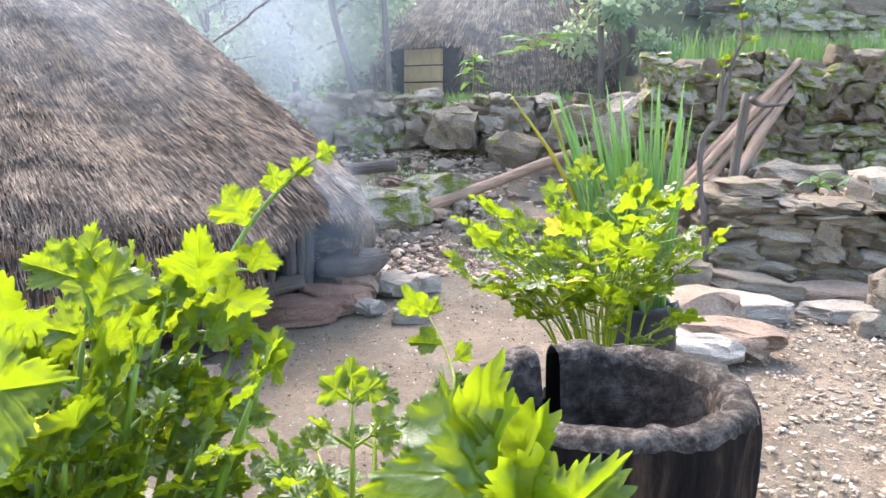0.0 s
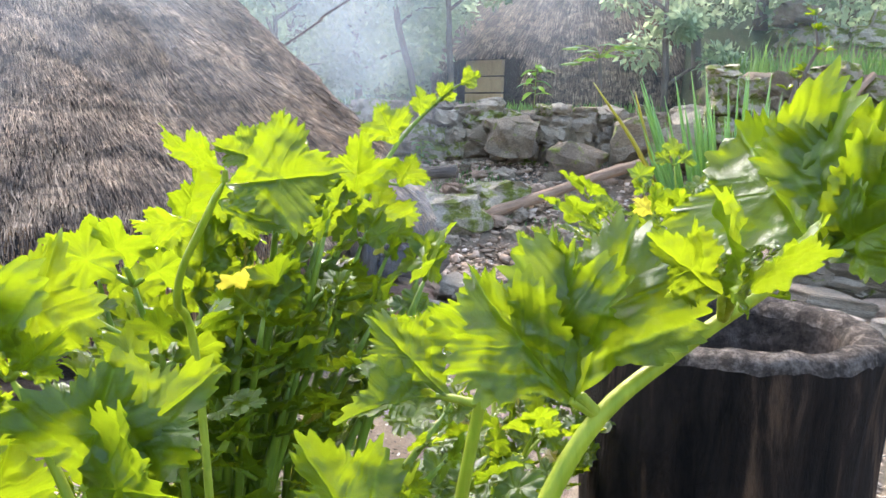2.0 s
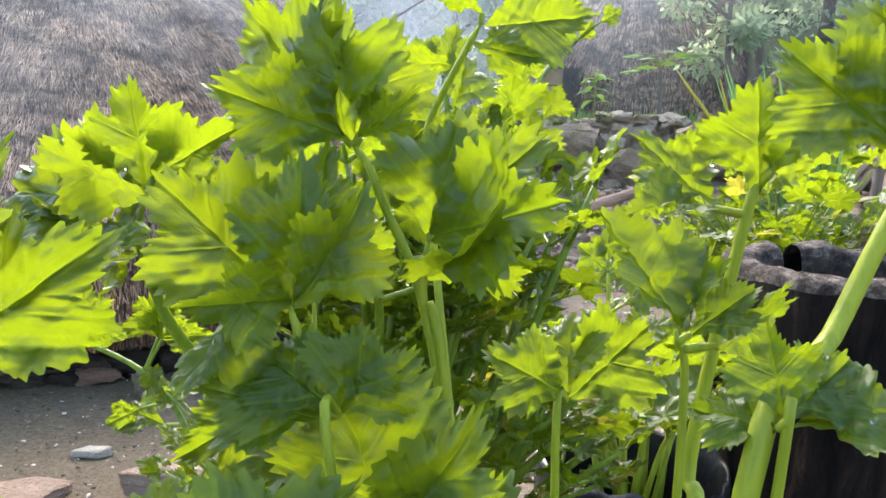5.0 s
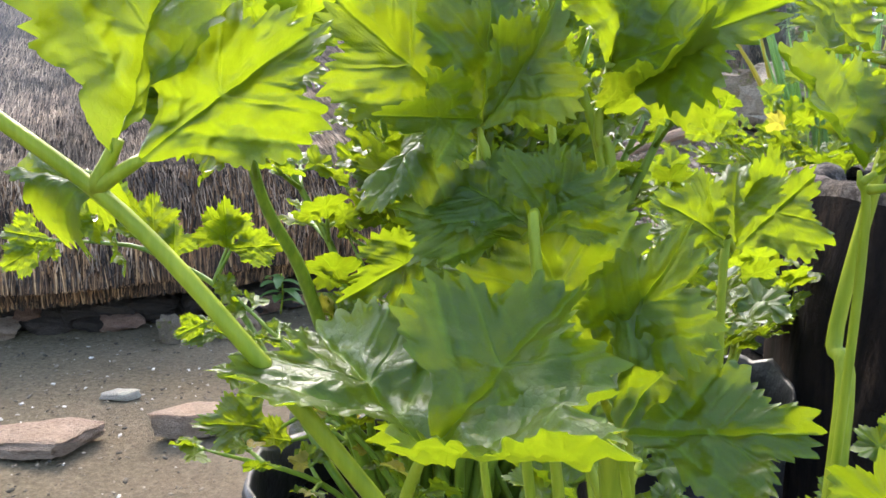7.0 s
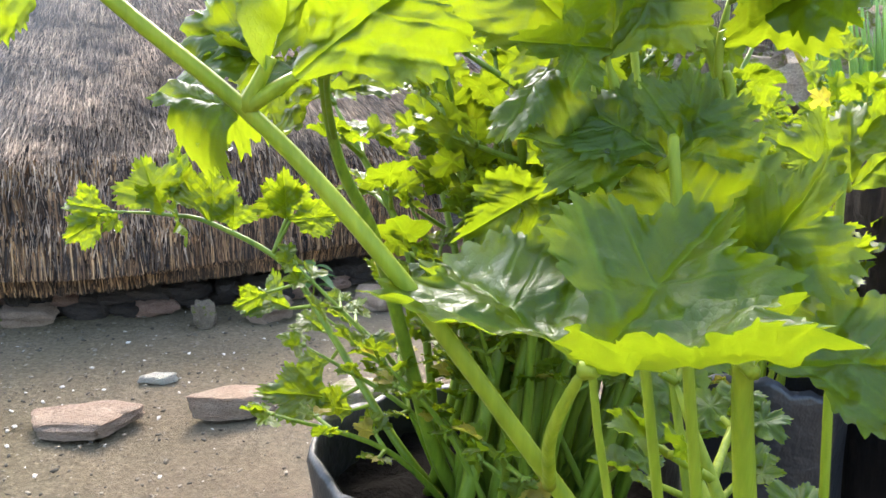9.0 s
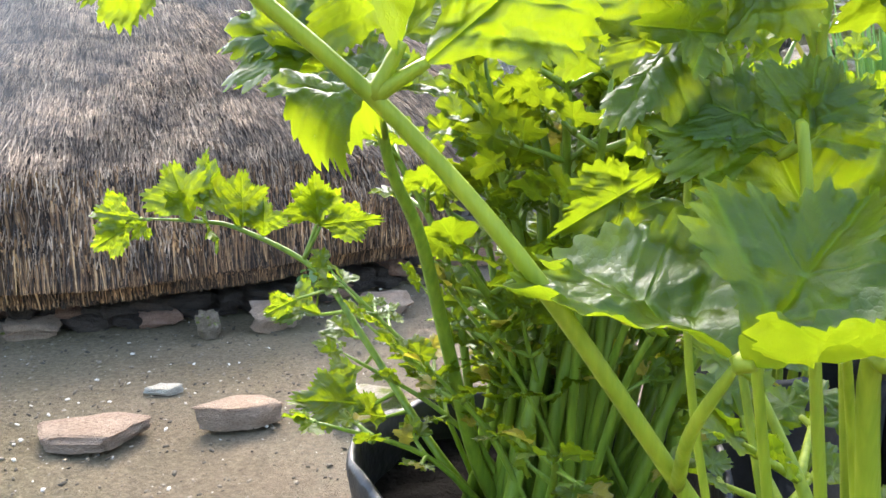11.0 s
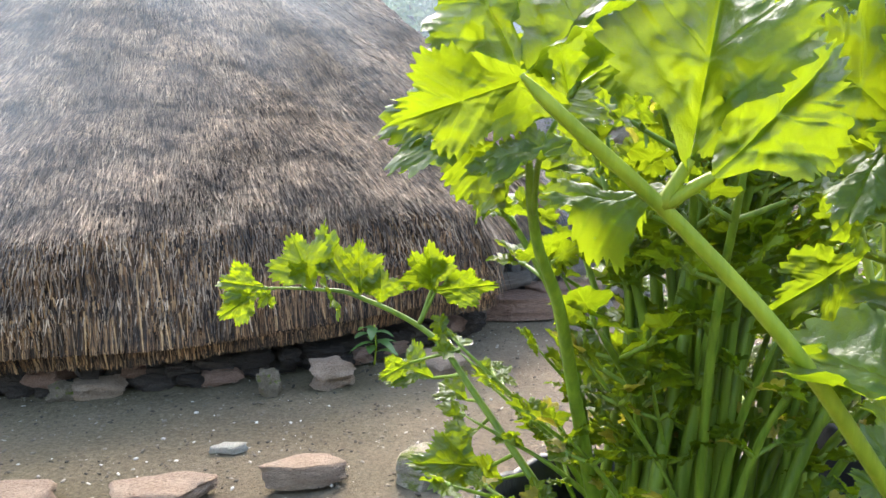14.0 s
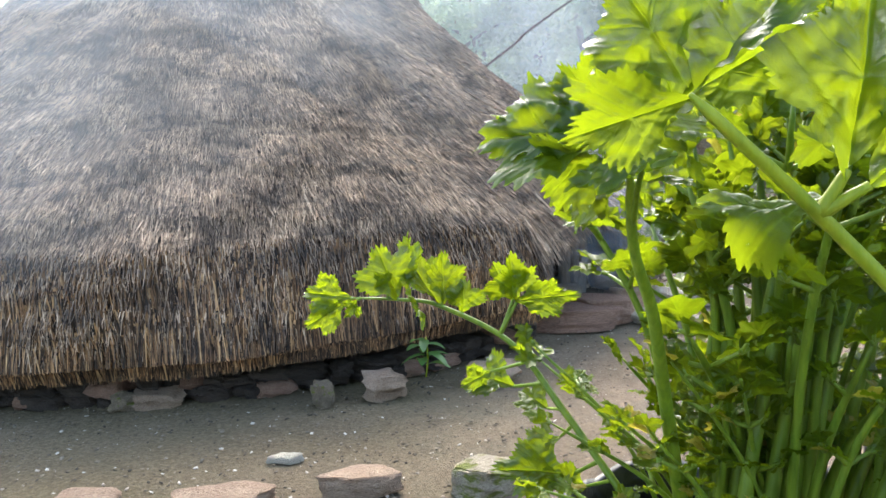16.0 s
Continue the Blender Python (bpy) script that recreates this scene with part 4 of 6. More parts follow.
s = plant_a.stalk([(-0.120, 0.178, 0.750), (-0.113, 0.170, 0.965), (-0.090, 0.200, 0.997), (-0.071, 0.210, 1.038), (-0.048, 0.220, 1.059), (-0.017, 0.225, 1.083)], 0.0036, 0.0017)
s.leaf((-0.073, 0.210, 1.047), (-0.089, 0.220, 1.086), (-0.60, -0.79, 0.11), 1.05)
s.leaf((-0.073, 0.210, 1.047), (-0.062, 0.220, 1.094), (-0.29, -0.85, -0.44), 1.00)
s.leaf((-0.074, 0.210, 1.046), (-0.106, 0.217, 1.074), (-0.65, -0.66, 0.39), 0.80)
s.leaf((-0.017, 0.225, 1.084), (-0.005, 0.226, 1.123), (-0.69, -0.67, 0.25), 1.20)
s.leaf((-0.017, 0.225, 1.084), (-0.040, 0.252, 1.117), (-0.37, -0.92, -0.15), 1.25)
s.leaf((-0.017, 0.225, 1.083), (-0.008, 0.200, 1.098), (-0.59, -0.81, 0.04), 0.80)
s.leaf((-0.015, 0.225, 1.084), (0.013, 0.221, 1.110), (-0.63, -0.67, -0.40), 0.90)
s.leaf((-0.039, 0.210, 1.075), (-0.039, 0.193, 1.100), (0.46, -0.54, 0.71), 1.10)
s.leaf((-0.039, 0.210, 1.075), (-0.025, 0.193, 1.095), (0.64, -0.74, -0.19), 0.90)
s.leaf((-0.041, 0.210, 1.075), (-0.060, 0.200, 1.090), (0.47, -0.84, 0.27), 0.80)
s.done(fine=True)
s = plant_b.stalk([(-0.358, 0.322, 0.965), (-0.350, 0.295, 0.995), (-0.335, 0.280, 1.020)], 0.0017, 0.0011)
s.leaf((-0.335, 0.280, 1.020), (-0.340, 0.270, 1.062), (0.38, -0.80, -0.47), 0.90)
s.leaf((-0.335, 0.280, 1.017), (-0.380, 0.268, 1.034), (0.48, -0.58, -0.65), 0.90)
s.leaf((-0.333, 0.280, 1.001), (-0.384, 0.280, 0.999), (0.81, -0.29, 0.52), 0.70)
s.leaf((-0.332, 0.280, 1.025), (-0.292, 0.260, 1.046), (0.55, -0.79, 0.27), 0.60)
s.done(fine=True)
s = plant_a.stalk([(-0.119, 0.232, 0.750), (-0.111, 0.260, 0.906), (-0.114, 0.270, 0.932), (-0.102, 0.270, 1.022), (-0.098, 0.270, 1.031)], 0.0042, 0.0014)
s.leaf((-0.099, 0.270, 1.028), (-0.103, 0.268, 1.068), (-0.47, -0.88, 0.06), 1.00)
s.leaf((-0.097, 0.270, 1.029), (-0.082, 0.280, 1.056), (0.55, -0.82, -0.16), 0.80)
s.leaf((-0.112, 0.270, 1.023), (-0.138, 0.269, 1.052), (0.49, -0.79, 0.36), 0.80)
s.leaf((-0.116, 0.270, 1.024), (-0.137, 0.242, 1.032), (-0.43, -0.78, 0.45), 0.70)
s.done(fine=True)
s = plant_a.stalk([(-0.126, 0.208, 0.750), (-0.123, 0.220, 0.958), (-0.127, 0.220, 0.991)], 0.0017, 0.0011)
s.leaf((-0.126, 0.220, 0.992), (-0.142, 0.219, 1.028), (0.51, -0.60, 0.61), 0.90)
s.leaf((-0.126, 0.220, 0.992), (-0.122, 0.230, 1.019), (-0.61, -0.60, 0.52), 0.80)
s.leaf((-0.123, 0.220, 0.990), (-0.105, 0.223, 1.007), (-0.37, -0.89, 0.26), 0.80)
s.leaf((-0.116, 0.220, 0.987), (-0.090, 0.239, 0.998), (-0.20, -0.87, -0.45), 0.80)
s.done(fine=True)
s = plant_a.stalk([(-0.148, 0.208, 0.750), (-0.160, 0.220, 0.949), (-0.157, 0.225, 0.966)], 0.0017, 0.0011)
s.leaf((-0.157, 0.225, 0.968), (-0.159, 0.233, 0.991), (-0.38, -0.91, -0.18), 1.20)
s.leaf((-0.157, 0.225, 0.966), (-0.132, 0.240, 0.988), (0.48, -0.84, 0.25), 0.90)
s.leaf((-0.158, 0.225, 0.966), (-0.181, 0.213, 0.982), (-0.10, -0.85, 0.51), 0.90)
s.done(fine=True)
s = plant_a.stalk([(-0.116, 0.178, 0.750), (-0.106, 0.170, 0.969), (-0.106, 0.170, 0.984)], 0.0017, 0.0011)
s.leaf((-0.106, 0.170, 0.984), (-0.112, 0.174, 1.004), (-0.30, -0.95, 0.13), 1.00)
s.leaf((-0.106, 0.170, 0.984), (-0.088, 0.182, 0.998), (-0.11, -0.95, 0.31), 0.90)
s.leaf((-0.104, 0.170, 0.982), (-0.072, 0.180, 0.992), (-0.58, -0.71, 0.41), 0.80)
s.leaf((-0.107, 0.170, 0.981), (-0.127, 0.180, 0.984), (-0.29, -0.70, 0.66), 0.80)
s.done(fine=True)
s = plant_a.stalk([(-0.177, 0.166, 0.750), (-0.208, 0.150, 0.963), (-0.210, 0.160, 0.979)], 0.0017, 0.0011)
s.leaf((-0.210, 0.160, 0.979), (-0.205, 0.165, 0.999), (0.24, -0.74, 0.63), 1.10)
s.leaf((-0.211, 0.160, 0.978), (-0.235, 0.163, 0.994), (0.75, -0.66, 0.05), 0.90)
s.leaf((-0.210, 0.160, 0.977), (-0.191, 0.164, 0.992), (0.55, -0.80, 0.24), 0.90)
s.leaf((-0.213, 0.160, 0.975), (-0.243, 0.152, 0.987), (0.93, -0.30, 0.20), 0.90)
s.done(fine=True)
s = plant_b.stalk([(-0.336, 0.466, 0.703), (-0.370, 0.460, 0.748), (-0.429, 0.490, 0.810), (-0.472, 0.505, 0.855), (-0.526, 0.495, 0.884), (-0.553, 0.485, 0.890), (-0.593, 0.475, 0.892)], 0.0036, 0.0011)
s.leaf((-0.593, 0.475, 0.892), (-0.637, 0.470, 0.896), (0.78, -0.62, 0.06), 0.75)
s.leaf((-0.598, 0.475, 0.889), (-0.630, 0.460, 0.869), (0.79, -0.41, 0.45), 0.70)
s.leaf((-0.589, 0.475, 0.891), (-0.589, 0.460, 0.881), (0.82, -0.53, 0.22), 1.00)
s.leaf((-0.557, 0.485, 0.890), (-0.573, 0.480, 0.933), (0.52, -0.81, -0.26), 1.00)
s.leaf((-0.548, 0.485, 0.893), (-0.567, 0.500, 0.941), (-0.16, -0.92, -0.36), 0.80)
s.leaf((-0.566, 0.485, 0.901), (-0.568, 0.470, 0.911), (0.05, -0.89, 0.45), 0.90)
s.leaf((-0.526, 0.495, 0.884), (-0.552, 0.500, 0.929), (0.78, -0.49, 0.39), 0.80)
s.leaf((-0.524, 0.495, 0.886), (-0.524, 0.500, 0.928), (0.63, -0.60, -0.48), 0.80)
s.leaf((-0.510, 0.500, 0.879), (-0.507, 0.500, 0.905), (0.54, -0.74, -0.40), 1.20)
s.leaf((-0.548, 0.485, 0.889), (-0.526, 0.460, 0.886), (0.75, -0.66, -0.04), 1.00)
s.leaf((-0.471, 0.510, 0.888), (-0.480, 0.500, 0.917), (0.67, -0.72, -0.20), 1.20)
s.leaf((-0.471, 0.510, 0.888), (-0.465, 0.500, 0.923), (0.66, -0.75, -0.02), 0.90)
s.leaf((-0.469, 0.510, 0.888), (-0.418, 0.500, 0.896), (0.19, -0.98, 0.05), 0.50)
s.leaf((-0.493, 0.520, 0.827), (-0.510, 0.500, 0.818), (0.67, -0.70, 0.24), 0.90)
s.leaf((-0.474, 0.520, 0.815), (-0.516, 0.530, 0.823), (-0.15, -0.74, 0.66), 0.90)
s.leaf((-0.447, 0.520, 0.799), (-0.473, 0.530, 0.812), (0.38, -0.80, 0.46), 1.00)
s.leaf((-0.432, 0.500, 0.785), (-0.464, 0.490, 0.772), (-0.17, -0.83, 0.53), 0.90)
s.leaf((-0.421, 0.490, 0.759), (-0.475, 0.460, 0.772), (0.34, -0.72, 0.60), 0.70)
s.leaf((-0.412, 0.490, 0.751), (-0.436, 0.470, 0.761), (-0.06, -0.88, 0.46), 0.90)
s.done(fine=True)
s = plant_b.stalk([(-0.316, 0.454, 0.703), (-0.336, 0.440, 0.754), (-0.346, 0.400, 0.843), (-0.351, 0.360, 0.912), (-0.358, 0.330, 0.953), (-0.357, 0.300, 1.004)], 0.0058, 0.0022)
s.leaf((-0.358, 0.300, 1.010), (-0.442, 0.310, 1.020), (-0.19, -0.83, 0.53), 0.75)
s.leaf((-0.358, 0.300, 1.007), (-0.430, 0.320, 1.033), (0.49, -0.82, 0.30), 0.70)
s.leaf((-0.358, 0.300, 0.994), (-0.418, 0.310, 0.995), (-0.12, -0.86, -0.50), 0.70)
s.leaf((-0.358, 0.300, 1.010), (-0.400, 0.310, 1.045), (0.01, -0.97, -0.26), 0.80)
s.leaf((-0.356, 0.300, 1.013), (-0.370, 0.330, 1.050), (0.43, -0.83, 0.35), 0.90)
s.leaf((-0.356, 0.310, 0.986), (-0.403, 0.330, 0.979), (0.33, -0.86, 0.40), 0.80)
s.leaf((-0.355, 0.300, 1.010), (-0.329, 0.330, 1.034), (0.19, -0.97, 0.18), 0.90)
s.leaf((-0.354, 0.310, 0.988), (-0.328, 0.330, 0.993), (-0.08, -0.80, 0.60), 0.90)
s.done(fine=True)
s = plant_b.stalk([(-0.269, 0.490, 0.703), (-0.259, 0.500, 0.951), (-0.246, 0.550, 0.983), (-0.230, 0.600, 1.036), (-0.210, 0.660, 1.093), (-0.181, 0.690, 1.131), (-0.163, 0.693, 1.145)], 0.0034, 0.0013)
s.leaf((-0.163, 0.693, 1.144), (-0.147, 0.688, 1.154), (-0.17, -0.95, 0.25), 0.90)
s.leaf((-0.193, 0.680, 1.116), (-0.192, 0.674, 1.140), (0.84, -0.50, -0.22), 1.20)
s.leaf((-0.210, 0.660, 1.093), (-0.224, 0.651, 1.125), (-0.02, -0.95, 0.30), 1.20)
s.leaf((-0.181, 0.690, 1.129), (-0.169, 0.690, 1.145), (0.62, -0.71, 0.33), 1.00)
s.leaf((-0.229, 0.600, 1.045), (-0.221, 0.585, 1.104), (0.36, -0.82, -0.45), 0.90)
s.leaf((-0.217, 0.620, 1.018), (-0.205, 0.608, 1.065), (0.68, -0.73, 0.03), 1.10)
s.leaf((-0.204, 0.640, 1.062), (-0.189, 0.633, 1.085), (0.46, -0.89, -0.04), 1.20)
s.leaf((-0.223, 0.600, 0.994), (-0.230, 0.575, 0.999), (0.34, -0.87, 0.36), 1.30)
s.leaf((-0.240, 0.570, 0.996), (-0.197, 0.560, 0.997), (0.29, -0.94, -0.20), 0.80)
s.done(fine=True)
s = plant_b.stalk([(-0.272, 0.490, 0.703), (-0.263, 0.500, 0.951), (-0.254, 0.500, 1.048), (-0.259, 0.500, 1.082)], 0.0034, 0.0014)
s.leaf((-0.259, 0.500, 1.084), (-0.290, 0.491, 1.100), (0.58, -0.69, 0.44), 0.90)
s.leaf((-0.257, 0.500, 1.082), (-0.255, 0.500, 1.118), (-0.22, -0.97, -0.05), 0.90)
s.leaf((-0.252, 0.500, 1.062), (-0.243, 0.520, 1.103), (0.68, -0.67, 0.29), 0.90)
s.leaf((-0.253, 0.500, 1.048), (-0.285, 0.491, 1.060), (0.71, -0.60, 0.37), 0.90)
s.leaf((-0.255, 0.500, 1.034), (-0.231, 0.500, 1.063), (0.72, -0.66, -0.22), 0.80)
s.done(fine=True)
s = plant_b.stalk([(-0.279, 0.490, 0.703), (-0.275, 0.500, 0.939), (-0.297, 0.480, 0.998), (-0.307, 0.470, 1.042)], 0.0031, 0.0013)
s.leaf((-0.296, 0.480, 1.005), (-0.287, 0.471, 1.049), (0.44, -0.64, 0.62), 0.90)
s.leaf((-0.302, 0.480, 1.019), (-0.263, 0.470, 1.050), (0.11, -0.80, 0.60), 0.80)
s.leaf((-0.304, 0.470, 1.039), (-0.273, 0.459, 1.085), (0.89, -0.42, -0.18), 0.90)
s.done(fine=True)
s = plant_b.stalk([(-0.263, 0.502, 0.703), (-0.248, 0.520, 0.929), (-0.252, 0.550, 0.971), (-0.260, 0.600, 1.019)], 0.0031, 0.0013)
s.leaf((-0.260, 0.600, 1.019), (-0.274, 0.600, 1.068), (-0.10, -0.87, 0.47), 1.00)
s.leaf((-0.260, 0.600, 1.019), (-0.236, 0.588, 1.064), (0.60, -0.78, 0.19), 1.00)
s.leaf((-0.248, 0.550, 0.979), (-0.273, 0.541, 1.004), (-0.03, -0.86, 0.50), 0.90)
s.leaf((-0.248, 0.550, 0.979), (-0.220, 0.550, 0.996), (0.64, -0.74, 0.20), 0.90)
s.done(fine=True)
s = plant_d.stalk([(-0.086, 0.734, 0.730), (-0.058, 0.800, 0.897), (-0.064, 0.850, 0.927), (-0.090, 0.900, 0.961)], 0.0022, 0.0009)
s.leaf((-0.090, 0.900, 0.961), (-0.120, 0.889, 0.992), (-0.10, -0.86, -0.50), 0.90)
s.leaf((-0.090, 0.900, 0.961), (-0.083, 0.894, 0.984), (-0.41, -0.91, 0.05), 1.00)
s.leaf((-0.072, 0.870, 0.939), (-0.107, 0.860, 0.947), (-0.05, -0.80, 0.59), 0.80)
s.leaf((-0.061, 0.850, 0.927), (-0.039, 0.861, 0.943), (0.47, -0.88, -0.00), 0.90)
s.leaf((-0.059, 0.820, 0.907), (-0.077, 0.804, 0.918), (-0.52, -0.62, 0.59), 0.90)
s.leaf((-0.059, 0.820, 0.907), (-0.040, 0.832, 0.922), (-0.38, -0.76, 0.53), 0.90)
s.done(fine=True)

# the fill of each plant
bushy(plant_a, 5, 5, 0.12, 0.19, 0.028, (-0.03, 0.05), old=0.0, wide=1.0)
bushy(plant_b, 8, 34, 0.13, 0.39, 0.028, (0.04, 0.03), radius=0.075, thick=0.005, old=0.03, wide=0.8, nodes=(0.72, 0.87))
bushy(plant_b, 28, 14, 0.14, 0.4, 0.034, (0.0, 0.0), radius=0.06, thick=0.0045, old=0.0, wide=1.0, nodes=(0.74, 0.88))
bushy(plant_b, 18, 20, 0.15, 0.225, 0.02, (0.04, 0.0), radius=0.07, old=0.12, wide=1.0)
bushy(plant_b, 38, 16, 0.1, 0.225, 0.018, (-0.08, -0.03), radius=0.07, thick=0.0025, old=0.08, wide=1.0)
bushy(plant_d, 9, 12, 0.12, 0.22, 0.03, (0.0, 0.06), radius=0.03, wide=1.0)
bushy(plant_c, 10, 21, 0.26, 0.46, 0.052, (-0.05, 0.0), radius=0.06, old=0.03, wide=0.9)
bushy(plant_c, 12, 9, 0.22, 0.3, 0.044, (-0.08, -0.05), radius=0.08, old=0.06, wide=0.9)

# ---- wooden mortar ----
MX, MY = 0.085, 0.752
mortar = thing("wooden_mortar", "old blackened hollowed log mortar with a split grey rim", "mortar", (MX, MY, LEDGE))
TOP = 0.945 - LEDGE


def mortar_surface(rows, material, name, gap=True):
    """A turned surface with a split through its rim on the side of the hut."""
    sides, verts, faces = 128, [], []
    for r, z, rough in rows:
        for k in range(sides):
            a = 2 * math.pi * k / sides
            p = Vector((math.cos(a), math.sin(a), z * 3))
            rr = r * (1 + 0.02 * math.sin(2 * a + 0.5) + 0.012 * math.sin(5 * a + 1)) + rough * (noise.noise(p * 2.6) * 0.008 + noise.noise(p * 6) * 0.004 + noise.noise(Vector((p.x * 9, p.y * 9, z * 40))) * 0.0022)
            zz = z + rough * (0.008 * noise.noise(Vector((p.x * 3 + 5, p.y * 3, 0))) + 0.003 * noise.noise(Vector((p.x * r * 70, p.y * r * 70, 0))) + 0.0012 * noise.noise(Vector((p.x * r * 170, p.y * r * 170, 4))))
            verts.append((rr * math.cos(a), rr * math.sin(a), zz))
    for i in range(len(rows) - 1):
        for k in range(sides):
            n = (k + 1) % sides
            mid = math.degrees(2 * math.pi * (k + 0.5) / sides)
            depth = 0.07 + 0.03 * math.cos(math.radians(mid - 122) * 6)
            if gap and 113 < mid < 127 and rows[i][1] > TOP - depth:
                continue
            faces.append((i * sides + k, i * sides + n, (i + 1) * sides + n, (i + 1) * sides + k))
    return mesh_from(name, verts, faces, material)


RO, RI = 0.131, 0.098
outer = [(0.0, 0.0, 0), (0.105, 0.0, 0.3), (0.118, 0.03, 1), (0.122, 0.1, 1), (0.124, 0.18, 1), (0.126, 0.26, 1), (0.128, 0.32, 1), (0.129, TOP - 0.06, 1), (0.131, TOP - 0.03, 1), (0.130, TOP - 0.012, 1)]
part("body", mortar_surface(outer, M["mortar"], "body"), mortar)
part("rim", mortar_surface([(0.130, TOP - 0.012, 1), (0.127, TOP - 0.003, 1), (0.120, TOP + 0.001, 1), (0.108, TOP, 1), (0.101, TOP - 0.004, 1), (0.097, TOP - 0.014, 1)], M["mortar_rim"], "rim"), mortar, label="worn grey rim")
part("hollow", mortar_surface([(0.097, TOP - 0.014, 1), (0.094, TOP - 0.04, 1), (0.091, TOP - 0.08, 1), (0.085, TOP - 0.13, 1), (0.07, TOP - 0.18, 1), (0.04, TOP - 0.21, 1), (0.0, TOP - 0.215, 0)], M["mortar_hollow"], "hollow"), mortar)

# ---- stepping stones and loose stones in the yard ----
def slab_mesh(name, seed, material, corners):
    """A flat broken stone of many sides, one unit across."""
    r = random.Random(seed)
    ring = []
    for i in range(corners):
        a = 6.283 * (i + r.uniform(-0.25, 0.25)) / corners
        q = 0.5 * r.uniform(0.85, 1.12)
        ring.append((q * math.cos(a), q * math.sin(a)))
    bm = bmesh.new()
    lo = [bm.verts.new((x * 1.03, y * 1.03, -0.5)) for x, y in ring]
    hi = [bm.verts.new((x, y, 0.5 + r.uniform(-0.1, 0.1))) for x, y in ring]
    bm.faces.new(lo[::-1])
    bm.faces.new(hi)
    for i in range(corners):
        bm.faces.new((lo[i], lo[(i + 1) % corners], hi[(i + 1) % corners], hi[i]))
    bmesh.ops.bevel(bm, geom=bm.edges[:], offset=0.035, segments=2, affect="EDGES")
    bmesh.ops.subdivide_edges(bm, edges=[e for e in bm.edges if e.calc_length() > 0.18], cuts=4, use_grid_fill=True)
    bmesh.ops.triangulate(bm, faces=bm.faces[:])
    for v in bm.verts:
        v.co += Vector([noise.noise(v.co * 3 + Vector((seed, 5 * k, 0))) for k in range(3)]) * 0.07
        v.co += Vector([noise.noise(v.co * 9 + Vector((seed, 5 * k, 2))) for k in range(3)]) * 0.03
    me = bpy.data.meshes.new(name)
    bm.to_mesh(me)
    bm.free()
    me.materials.append(material)
    return me


def loose(name, label, category, me, x, y, z, sx, sy, sz, turn=0.0, tip=0.0, lean=0.0, group=""):
    ob = new(name, me)
    ob.matrix_basis = stone_pose(x, y, z, sx, sy, sz, turn, tip, lean)
    return tagged(ob, label, category, group)


loose("stepping_stone", "flat reddish stone slab lying on the bare yard", "stone", slab_mesh("stepping_stone", 2, M["stone_red"], 5), -1.70, 1.77, 0.022, 0.30, 0.23, 0.04, 24, group="flat stones in the yard")
loose("stepping_stone", "small reddish-grey flat stone on the bare yard", "stone", slab_mesh("stepping_stone", 4, M["stone_red"], 6), -1.34, 1.98, 0.03, 0.26, 0.15, 0.065, 28, group="flat stones in the yard")
loose("stepping_stone", "thick squarish stone block, mossy at its side", "stone", slab_mesh("stepping_stone", 7, M["stone_moss"], 4), -0.985, 2.10, 0.04, 0.25, 0.18, 0.1, 30, group="flat stones in the yard")
loose("stepping_stone", "flat reddish stone at the yard's edge", "stone", slab_mesh("stepping_stone", 8, M["stone_red"], 5), -2.08, 1.62, 0.02, 0.26, 0.2, 0.05, 10, group="flat stones in the yard")

loose("round_stone", "small round brown stone at the foot of the hut", "stone", STONES["stone_dark"][1], -1.86, 2.70, 0.04, 0.08, 0.08, 0.09, 20, group="stones at the hut")
loose("field_stone", "yellowish rough stone beside the hut's footing", "stone", STONES["stone_red"][2], -2.52, 2.50, 0.03, 0.17, 0.12, 0.07, 30, group="stones at the hut")
loose("field_stone", "small grey stone beside a yellowish one", "stone", STONES["stone_dark"][3], -2.63, 2.43, 0.025, 0.1, 0.08, 0.07, 10, group="stones at the hut")
loose("stone_block", "squarish ochre stone in the hut's footing", "stone", STONES["stone_red"][4], -1.66, 2.86, 0.05, 0.16, 0.13, 0.1, 35, group="stones at the hut")
loose("field_stone", "reddish flat stone before the hut", "stone", STONES["stone_red"][5], -1.30, 3.2, 0.03, 0.2, 0.14, 0.08, 20, group="stones at the hut")
loose("stone_chip", "pale broken chip lying on the yard", "stone", slab_mesh("stone_chip", 21, M["stone_chip"], 4), -1.70, 2.13, 0.006, 0.12, 0.07, 0.025, 40, 4)


